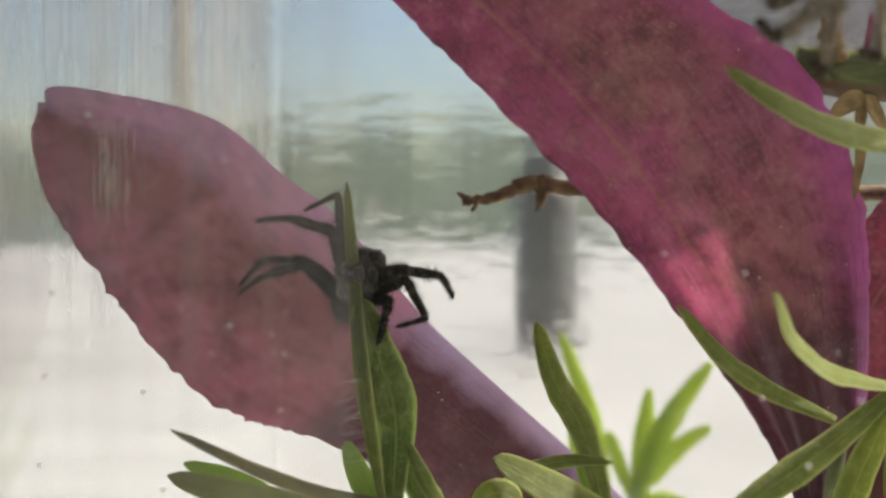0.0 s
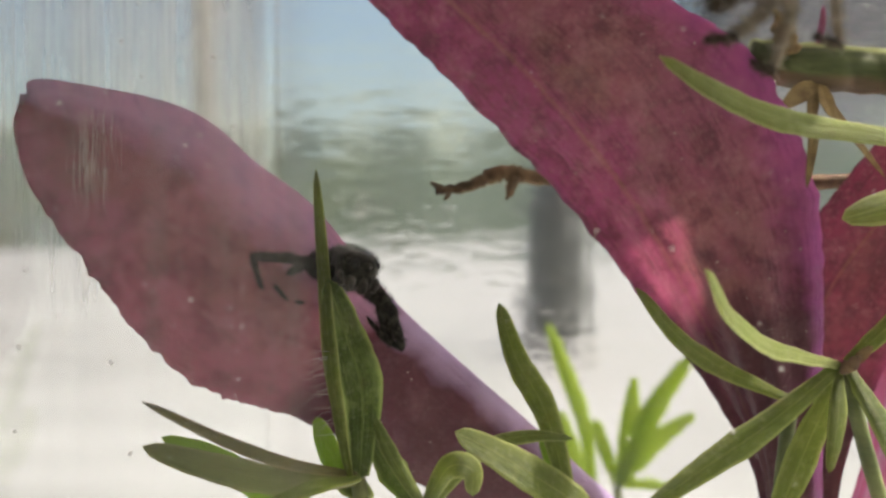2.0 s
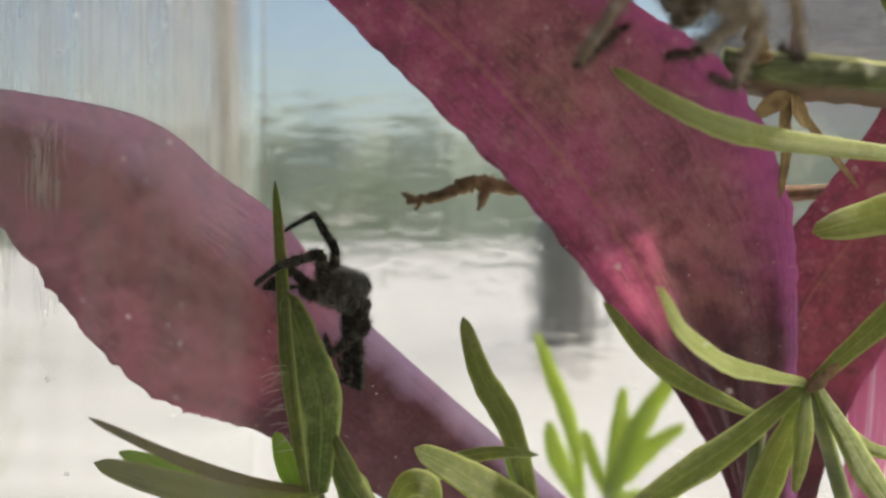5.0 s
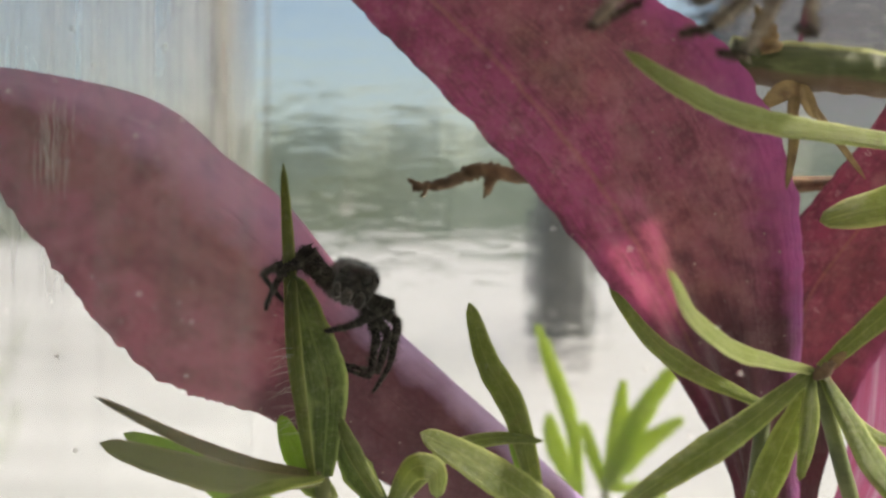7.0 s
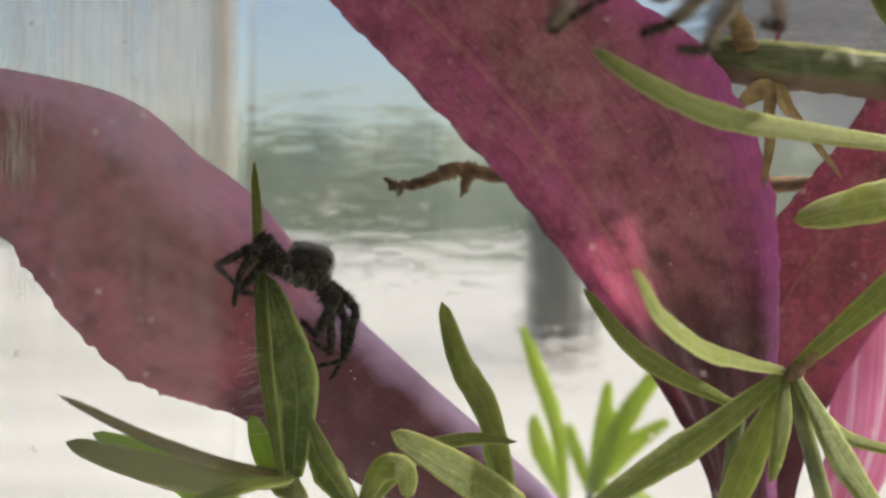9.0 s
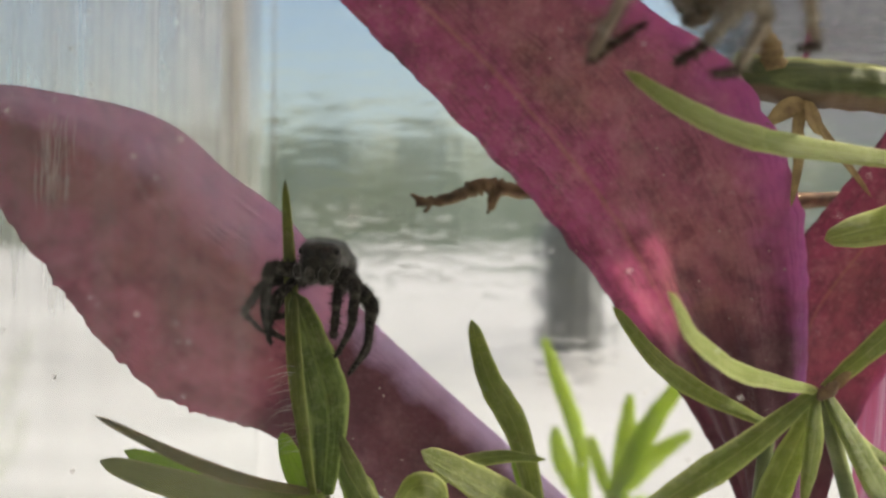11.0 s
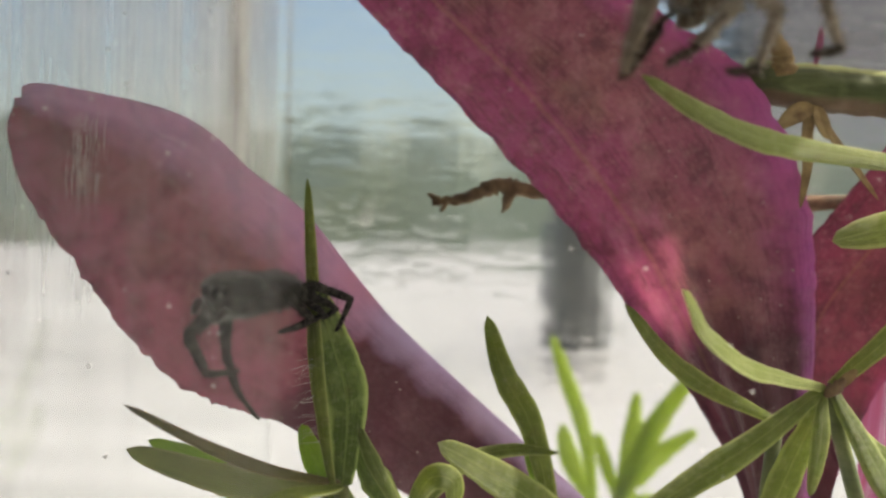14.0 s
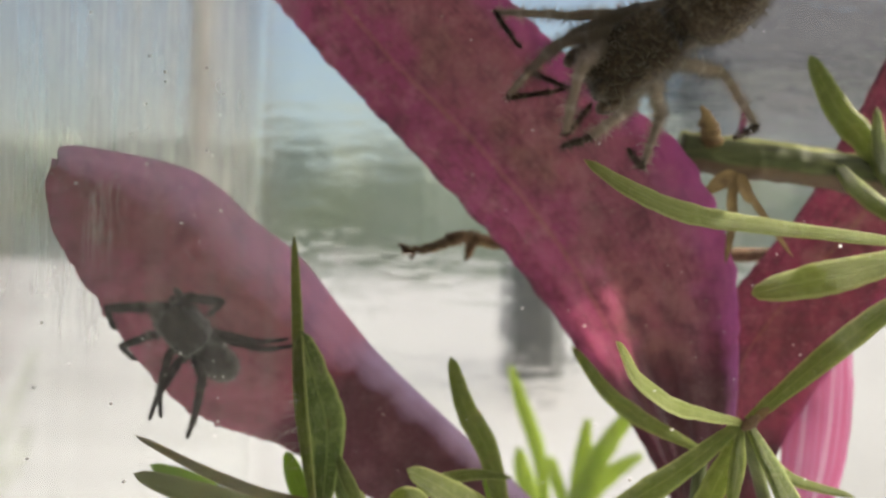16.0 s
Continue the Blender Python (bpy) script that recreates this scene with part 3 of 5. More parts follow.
# ---------------------------------------------------------------- petals
def petal(name, stations, material, thick, curl, label, n=150, around=36, ruffle=0.25, serrate=0.012, one_edge=False):
    """A broad petal. stations: (centre x, y, z, half-width x, y, z) from tip to base, in millimetres; the sheet bends by curl(u, s). one_edge: its far edge stays smooth."""
    c = spline([s[:3] for s in stations], n)
    h = spline([s[3:] for s in stations], n)
    base = c[-1]
    rows = []
    for i in range(n + 1):
        s = i / n
        d = (c[min(i + 1, n)] - c[max(i - 1, 0)]).normalized()
        nrm = h[i].cross(d).normalized()
        if nrm.y > 0:
            nrm = -nrm
        jag = 1 + (0.012 if one_edge else 0.03) * noise.noise(c[i] * 0.8) + serrate * 0.6 * noise.noise(c[i] * 2.9) + serrate * noise.noise(c[i] * 5.1)
        shift = h[i] * (1 - jag) if one_edge else Vector()
        rows.append(((c[i] + shift - base) * MM, h[i] * jag * MM, nrm,
                     (lambda u, i=i, s=s: (curl(u, s) + ruffle * noise.noise(c[i] * 0.16 + h[i] * u * 0.16)) * MM), thick * MM))
    ob = link_mesh(name, ribbon(rows, thick * MM, around), material)
    ob.data.materials.append(petal_under)
    ob.location = base * MM
    return tagged(ob, label, "petal")


def curl_left(u, s):
    return -7.5 * max(0.0, u - 0.30) ** 1.8 * min(1, 0.25 + 1.4 * s) * (1 - 0.75 * min(1.0, max(0.0, (s - 0.52) / 0.14)))


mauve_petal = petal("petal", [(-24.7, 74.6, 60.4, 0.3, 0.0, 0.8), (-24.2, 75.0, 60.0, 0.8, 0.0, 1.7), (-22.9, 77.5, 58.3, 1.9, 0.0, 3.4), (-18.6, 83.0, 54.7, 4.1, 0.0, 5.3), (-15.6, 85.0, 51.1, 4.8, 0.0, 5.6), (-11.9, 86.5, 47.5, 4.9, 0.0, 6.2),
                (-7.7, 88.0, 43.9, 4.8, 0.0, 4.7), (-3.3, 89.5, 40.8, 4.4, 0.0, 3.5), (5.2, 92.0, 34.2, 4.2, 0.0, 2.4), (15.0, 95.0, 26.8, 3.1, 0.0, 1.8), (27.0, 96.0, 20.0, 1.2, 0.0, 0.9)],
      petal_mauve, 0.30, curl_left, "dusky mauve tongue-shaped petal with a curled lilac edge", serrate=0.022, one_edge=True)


def pollen(ob, count, seed, smallest, largest):
    """Pale grains scattered over the face of a petal."""
    rng = random.Random(seed)
    faces = [p for p in ob.data.polygons if p.material_index == 0 and p.normal.y < -0.2]
    bm = bmesh.new()
    for k in range(count):
        p = rng.choice(faces)
        n = p.normal.copy()
        a = n.orthogonal().normalized()
        b = n.cross(a)
        r = rng.uniform(smallest, largest) * rng.choice((0.6, 0.8, 1.0)) * MM
        c = p.center.copy()
        ring = []
        for i in range(6):
            w = i * math.pi / 3
            rr = r * rng.uniform(0.7, 1.25)
            ring.append(bm.verts.new(c + a * rr * math.cos(w) + b * rr * math.sin(w)))
        tip = bm.verts.new(c + n * r * 0.9)
        for i in range(6):
            bm.faces.new((ring[i], ring[(i + 1) % 6], tip))
    tagged(link_mesh("pollen", bm, pollen_pale, ob), "scattered pale grains of pollen", kind="stuff")


pollen(mauve_petal, 90, 3, 0.04, 0.11)


def curl_right(u, s):
    low = min(1.0, max(0.0, (s - 0.36) / 0.16))
    flute = 0.9 * math.cos(3.2 * u - 0.26) + 0.34 * math.cos(13.0 * u + 1.0)
    return 0.9 * u * u * (1 - 0.85 * low) - 2.2 * max(0.0, u - 0.62) ** 1.5 * 2 + 0.34 * math.cos(7.0 * u + 4.3 - 1.2 * s) * min(1.0, 2.0 * s) * (1 - low) + flute * low


magenta_petal = petal("petal", [(-6.0, 93.0, 84.5, 10.0, -2.5, -0.8), (1.2, 92.5, 76.9, 11.0, -2.5, -0.6), (7.7, 92.0, 70.5, 11.5, -3.0, -0.5), (14.2, 91.5, 64.9, 11.3, -3.5, 0.5), (19.3, 92.2, 58.4, 9.7, -3.8, 0.9),
                (22.9, 92.5, 52.2, 7.9, -3.5, 1.4), (25.6, 93.0, 45.7, 5.7, -3.0, 1.2), (28.1, 93.5, 38.2, 3.2, -2.5, 0.9), (29.5, 94.0, 31.5, 1.8, -2.0, 0.5), (30.5, 95.0, 20.0, 1.2, -1.2, 0.2)],
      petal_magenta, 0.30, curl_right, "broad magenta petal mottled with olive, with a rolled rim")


pollen(magenta_petal, 60, 4, 0.04, 0.12)


def curl_cup(u, s):
    return 0.8 * u * u


petal("petal", [(57.0, 94.5, 77.0, 4.0, -1.0, -5.0), (53.15, 94.5, 70.8, 6.0, -1.5, -6.1), (48.8, 94.5, 65.3, 5.5, -1.5, -4.8), (44.0, 95.5, 58.15, 5.4, -1.5, -2.35), (39.05, 96.0, 52.2, 5.05, -1.5, -2.1),
                (34.8, 96.0, 46.05, 5.4, -1.5, -1.3), (33.4, 96.0, 39.85, 3.9, -1.5, -0.2), (32.6, 96.0, 33.1, 2.4, -1.5, 0.4), (32.0, 95.0, 20.0, 0.8, -1.0, 0.2)],
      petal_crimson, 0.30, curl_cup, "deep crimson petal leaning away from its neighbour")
petal("petal", [(41.6, 99.0, 50.0, 1.8, -0.3, 0.0), (41.4, 99.0, 46.3, 2.8, -0.5, 0.0), (41.2, 99.0, 39.8, 3.0, -0.5, 0.0), (40.0, 99.0, 32.0, 2.5, -0.5, 0.0), (34.0, 97.0, 20.0, 1.2, -0.5, 0.0)],
      petal_pink, 0.25, curl_cup, "pale pink petal with the sun shining through")


# ---------------------------------------------------------------- sprigs of leaves
def sprig(label, base, node, leaves, stalk_radius=0.55, name="leaf_sprig"):
    """A stalk from the jar's floor to a node with leaves. leaves: (material, points tip to base, width, fold, facing)."""
    h = holder(name, Vector(base) * MM, label, "plant")
    part("stalk", tube_mesh([base, ((base[0] + node[0]) / 2 + 1, (base[1] + node[1]) / 2, (base[2] + node[2]) / 2), node], [stalk_radius * 1.2, stalk_radius], base), stem_green, h)
    for material, pts, width, fold, face in leaves:
        part("leaf", leaf_mesh(pts, width, fold, face, origin=base), material, h).data.materials.append(leaf_under)
    return h


CAM = (0.0, -1.0, 0.2)
sprig("green sprig of narrow fleshy leaves in front of the petals", (-2.0, 84.0, 3.0), (-3.5, 82.0, 34.8), [
    (leaf_green, [(-6.5, 83.0, 56.7), (-6.1, 83.0, 51.5), (-5.4, 81.4, 44.4), (-4.5, 80.6, 38.6), (-3.9, 80.9, 34.8)], 1.0, 0.5, (-0.2, -1, 0)),
    (leaf_deep, [(-5.6, 82.2, 48.9), (-4.2, 82.0, 44.6), (-3.2, 82.0, 40.8), (-3.4, 82.0, 35.0)], 2.9, 0.3, (0.2, -1, 0)),
    (leaf_dry, [(-15.9, 71.0, 42.0), (-11.2, 74.0, 38.9), (-7.6, 78.0, 36.6), (-3.6, 81.4, 35.2)], 0.8, 0.3, (0, -0.95, 0.25)),
    (leaf_dusty, [(-17.2, 76.0, 38.2), (-13.0, 77.0, 36.7), (-8.9, 79.0, 35.3), (-3.6, 81.4, 34.8)], 1.9, 0.3, (0, -0.95, 0.25)),
    (leaf_bright, [(-17.7, 83.0, 37.5), (-13.4, 83.0, 35.8), (-8.9, 83.0, 32.8), (-3.5, 82.4, 32.0)], 1.8, 0.2, (0, -0.95, 0.25)),
    (leaf_green, [(-8.6, 74.0, 35.0), (-5.7, 76.0, 35.5), (-3.4, 81.0, 35.0)], 1.2, 0.3, (0, -0.6, 0.8)),
    (leaf_dark, [(-5.8, 83.0, 35.4), (-4.2, 82.8, 34.3), (-2.6, 82.4, 33.2)], 1.7, 0.3, (0, -0.9, 0.4)),
    (leaf_bright, [(-6.7, 84.0, 38.8), (-5.5, 83.0, 36.3), (-3.9, 82.2, 34.4)], 1.6, 0.2, CAM),
])
sprig("green sprig with a few broad leaves low in the jar", (3.0, 86.0, 3.0), (1.2, 83.0, 32.4), [
    (leaf_dark, [(-2.4, 82.0, 39.2), (-1.2, 82.0, 36.6), (1.0, 82.6, 32.6)], 1.0, 0.3, CAM),
    (leaf_deep, [(-2.9, 83.6, 37.9), (-1.6, 83.6, 35.7), (-0.6, 83.5, 34.2), (0.9, 83.2, 32.4)], 2.0, 0.3, CAM),
    (leaf_green, [(3.4, 81.0, 38.3), (6.7, 82.0, 36.3), (11.9, 83.0, 32.6), (13.0, 84.0, 29.0)], 2.4, 0.3, (0.2, -0.9, 0.4)),
    (leaf_green, [(12.1, 86.0, 36.9), (8.7, 84.5, 37.3), (5.5, 83.0, 36.7), (3.2, 82.0, 34.7), (1.5, 82.6, 32.4)], 1.1, 0.3, (0, -0.9, 0.5)),
    (leaf_green, [(4.6, 81.0, 33.8), (4.5, 79.4, 36.0), (2.9, 79.6, 36.0), (1.2, 82.4, 32.6)], 1.6, 0.2, (0, -0.95, 0.25)),
])
sprig("green sprig with one tall pointed leaf", (15.0, 88.0, 3.0), (12.4, 86.4, 30.0), [
    (leaf_green, [(6.6, 86.0, 46.9), (8.0, 86.0, 42.6), (10.2, 86.0, 38.5), (12.3, 86.2, 30.2)], 1.8, 0.25, (-0.2, -1, 0.1)),
    (leaf_bright, [(9.8, 88.0, 36.9), (10.9, 88.0, 34.3), (12.6, 86.6, 29.8)], 1.2, 0.25, CAM),
])
whorl = sprig("green whorl of narrow leaves round a brown bud", (41.0, 88.0, 3.0), (30.0, 79.6, 42.6), [
    (leaf_pale, [(17.6, 65.0, 50.4), (19.6, 68.0, 47.6), (23.1, 73.0, 45.1), (29.3, 79.2, 43.2)], 1.45, 0.3, (0.2, -0.8, 0.5)),
    (leaf_green, [(15.9, 76.0, 34.1), (20.4, 77.0, 36.9), (24.6, 78.0, 39.5), (29.6, 79.2, 43.2)], 1.8, 0.3, (0, -0.9, 0.4)),
    (leaf_green, [(43.0, 80.0, 54.0), (40.3, 80.0, 52.0), (35.4, 79.0, 48.2), (30.0, 79.2, 43.3)], 1.8, 0.3, (0, -0.9, 0.4)),
    (leaf_green, [(28.2, 77.0, 36.3), (29.0, 78.0, 39.8), (29.4, 79.2, 43.0)], 1.1, 0.3, CAM),
    (leaf_green, [(25.3, 81.0, 31.0), (26.6, 81.0, 34.4), (28.0, 80.8, 38.0), (29.6, 79.8, 42.4)], 2.0, 0.25, CAM),
    (leaf_dark, [(36.6, 77.0, 32.6), (34.0, 77.6, 36.0), (32.2, 78.2, 39.0), (30.2, 79.2, 42.8)], 1.7, 0.3, (0.2, -1, 0.2)),
    (leaf_green, [(38.5, 79.0, 37.7), (33.6, 79.2, 38.9), (31.3, 79.3, 40.8), (30.2, 79.4, 42.6)], 1.0, 0.3, (0, -0.9, 0.5)),
])
part("bud", tube_mesh([(29.6, 79.0, 42.7), (30.1, 78.6, 43.3), (30.7, 78.4, 43.9)], [0.3, 0.55, 0.15], (41.0, 88.0, 3.0), 10, 10, 0.3), twig_brown, whorl, "small brown bud")
part("bud_scale", leaf_mesh([(31.4, 78.2, 44.6), (30.8, 78.4, 44.0), (30.2, 78.8, 43.2)], 0.7, 0.4, CAM, thick=0.2, origin=(41.0, 88.0, 3.0), n=10), sheath_tan, whorl, "dry tan bud scale")
sprig("green side shoot leaning on the whorl", (22.5, 90.0, 3.0), (27.4, 83.6, 39.8), [
    (leaf_green, [(16.9, 88.0, 47.9), (20.2, 87.0, 43.9), (23.4, 86.0, 41.8), (27.2, 84.2, 40.2)], 1.45, 0.3, (0.2, -0.9, 0.4)),
])
sprig("tall green shoot with long leaves near the glass", (50.0, 88.0, 3.0), (46.8, 85.0, 57.6), [
    (leaf_pale, [(15.2, 66.2, 62.5), (18.8, 68.0, 60.6), (23.4, 71.0, 59.2), (30.3, 75.0, 58.5), (46.4, 84.0, 57.4)], 1.35, 0.3, (0, -1, 0.05)),
    (leaf_pale, [(31.1, 84.0, 53.1), (34.4, 84.0, 53.9), (38.7, 83.6, 55.0), (46.6, 84.6, 57.3)], 2.7, 0.2, (0, -0.9, 0.4)),
    (leaf_dark, [(37.4, 92.0, 74.0), (39.8, 91.0, 69.1), (42.6, 90.0, 65.6), (46.8, 86.0, 58.0)], 2.4, 0.25, (-0.3, -0.9, 0.3)),
    (leaf_dark, [(39.3, 89.0, 64.2), (41.1, 88.0, 61.8), (46.6, 85.6, 57.6)], 1.6, 0.3, CAM),
    (leaf_dark, [(42.8, 90.0, 69.4), (43.3, 89.0, 64.1), (46.8, 85.6, 57.8)], 1.4, 0.3, CAM),
])
sprig("bright green feathery sprig standing on the table behind the jar", (22.0, 150.0, 0.4), (23.4, 150.0, 18.5), [
    (leaf_lime, [(33.2, 150.0, 36.0), (28.4, 150.0, 29.2), (23.6, 150.0, 19.0)], 2.4, 0.2, CAM),
    (leaf_lime, [(25.6, 151.0, 32.6), (25.0, 151.0, 26.8), (23.6, 150.2, 19.0)], 2.2, 0.2, CAM),
    (leaf_lime, [(33.0, 149.0, 28.2), (28.2, 149.0, 24.8), (23.8, 150.0, 19.0)], 2.2, 0.2, CAM),
    (leaf_lime, [(29.0, 150.6, 31.6), (26.4, 150.4, 26.6), (23.6, 150.2, 19.0)], 1.8, 0.2, CAM),
    (leaf_lime, [(20.6, 151.0, 27.4), (21.8, 150.8, 23.4), (23.4, 150.2, 18.8)], 1.7, 0.2, CAM),
    (leaf_lime, [(31.0, 148.0, 18.4), (27.2, 148.0, 19.6), (23.8, 149.6, 19.0)], 1.4, 0.2, CAM),
])
sprig("thin bright green shoot standing on the table behind the jar", (20.0, 153.0, 0.4), (20.6, 151.4, 17.0), [
    (leaf_lime, [(14.6, 151.0, 39.4), (16.4, 151.0, 34.6), (19.2, 151.0, 26.8), (20.6, 151.2, 17.6)], 1.9, 0.2, CAM),
    (leaf_lime, [(16.3, 152.0, 27.9), (17.4, 152.0, 23.6), (20.5, 151.4, 17.2)], 2.4, 0.2, CAM),
])


# ---------------------------------------------------------------- stem and twig
def stem():
    o = (55.5, 92.0, 62.2)
    h = holder("cut_stem", Vector(o) * MM, "thick green cut stem with dry bud scales, wedged in the jar", "stem")
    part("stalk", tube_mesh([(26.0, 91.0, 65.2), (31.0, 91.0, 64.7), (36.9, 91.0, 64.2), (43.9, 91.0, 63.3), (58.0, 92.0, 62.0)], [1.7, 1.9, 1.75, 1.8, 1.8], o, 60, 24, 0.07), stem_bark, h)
    for pts, w in (([(35.5, 88.0, 56.1), (32.6, 89.0, 60.3), (31.2, 90.0, 63.0)], 0.65), ([(30.1, 89.6, 55.4), (30.6, 89.8, 59.0), (30.7, 90.2, 63.0)], 0.75), ([(28.0, 88.8, 61.4), (29.6, 89.3, 62.6), (31.4, 90.0, 63.2)], 1.3), ([(31.8, 88.6, 60.6), (31.4, 89.2, 62.0), (31.2, 90.0, 63.4)], 1.1), ([(30.0, 88.6, 59.8), (30.4, 89.2, 61.6), (30.8, 90.0, 63.2)], 0.9)):
        part("bud_scale", leaf_mesh(pts, w, 0.5, (0.2, -1, 0.2), thick=0.2, origin=o, n=12), sheath_tan, h, "dry tan bud scale")
    part("knot", tube_mesh([(28.6, 89.8, 65.6), (28.3, 89.5, 66.9), (27.9, 89.2, 68.0), (27.5, 89.2, 69.0)], [0.95, 0.9, 0.55, 0.12], o, 12, 12, 0.3), sheath_tan, h, "stubby tan knot on the stem")
    part("spur", leaf_mesh([(31.4, 90.0, 69.3), (31.3, 90.0, 67.8), (31.0, 90.2, 66.2)], 0.5, 0.2, CAM, thick=0.15, origin=o, n=8), petal_pink, h, "thin pink spur")


def twig():
    o = (50.0, 103.0, 56.6)
    h = holder("dry_twig", Vector(o) * MM, "dry reddish-brown twig with broken side spurs", "twig")
    part("branch", tube_mesh([(1.6, 100.0, 55.4), (4.4, 100.0, 55.8), (7.3, 100.0, 56.9), (11.1, 100.0, 56.4), (23.0, 101.0, 55.6), (36.0, 102.0, 56.1), (60.0, 103.0, 56.6)], [0.35, 0.5, 0.62, 0.6, 0.6, 0.65, 0.7], o, 60, 10, 0.35), twig_brown, h)
    for pts, r in (([(3.0, 99.8, 55.6), (2.4, 99.6, 54.6)], [0.3, 0.15]), ([(2.2, 100, 55.6), (1.2, 99.8, 56.1)], [0.3, 0.14]), ([(8.4, 99.8, 56.6), (7.9, 99.6, 55.2), (7.6, 99.6, 54.6)], [0.5, 0.35, 0.12])):
        part("spur", tube_mesh(pts, r, o, 6, 8, 0.3), twig_brown, h)


stem()
twig()


# ---------------------------------------------------------------- spiders
def ball(bm, centre, size, turn=(0, 0, 0), lump=0.06, seed=0.0, seg=18, box=2.0):
    """A rounded body; box above 2 squares it off."""
    made = bmesh.ops.create_uvsphere(bm, u_segments=seg, v_segments=max(6, seg * 2 // 3), radius=1)["verts"]
    m = Matrix.Translation(centre) @ Euler([radians(a) for a in turn]).to_matrix().to_4x4() @ Matrix.Diagonal((*size, 1))
    for v in made:
        r = (abs(v.co.x) ** box + abs(v.co.y) ** box + abs(v.co.z) ** box) ** (1 / box)
        v.co *= (1 + lump * noise.noise(v.co * 2.3 + Vector((seed, 0, 0)))) / r
    bmesh.ops.transform(bm, matrix=m, verts=made)


def bristle(bm, count, length, seed, lean=0.6):
    """Short stiff hairs over all that bm holds."""
    rng = random.Random(seed)
    bm.normal_update()
    faces = [f for f in bm.faces]
    weights = [f.calc_area() for f in faces]
    for f in rng.choices(faces, weights, k=count):
        c = [v.co.copy() for v in f.verts]
        a, b = rng.random(), rng.random()
        p = c[0].lerp(c[1], a).lerp(c[-1].lerp(c[2] if len(c) > 3 else c[1], a), b)
        d = (f.normal + Vector((rng.uniform(-lean, lean), rng.uniform(-lean, lean), rng.uniform(-lean, lean)))).normalized()
        side = d.orthogonal().normalized() * 0.017 * MM
        h = d * length * rng.uniform(0.5, 1.2) * MM
        v = [bm.verts.new(q) for q in (p + side - d * 0.05 * MM, p - side - d * 0.05 * MM, p + d.cross(side) - d * 0.05 * MM, p + h)]
        for tri in ((0, 1, 3), (1, 2, 3), (2, 0, 3)):
            bm.faces.new([v[k] for k in tri])


def scaled(bm, k):
    bmesh.ops.scale(bm, vec=(k, k, k), verts=bm.verts)
    return bm


FEMUR, SHIN, FOOT = 2.8, 2.5, 2.1           # the three limbs of a leg, millimetres
BLACK_SIZE, GREY_SIZE = 1.18, 1.75


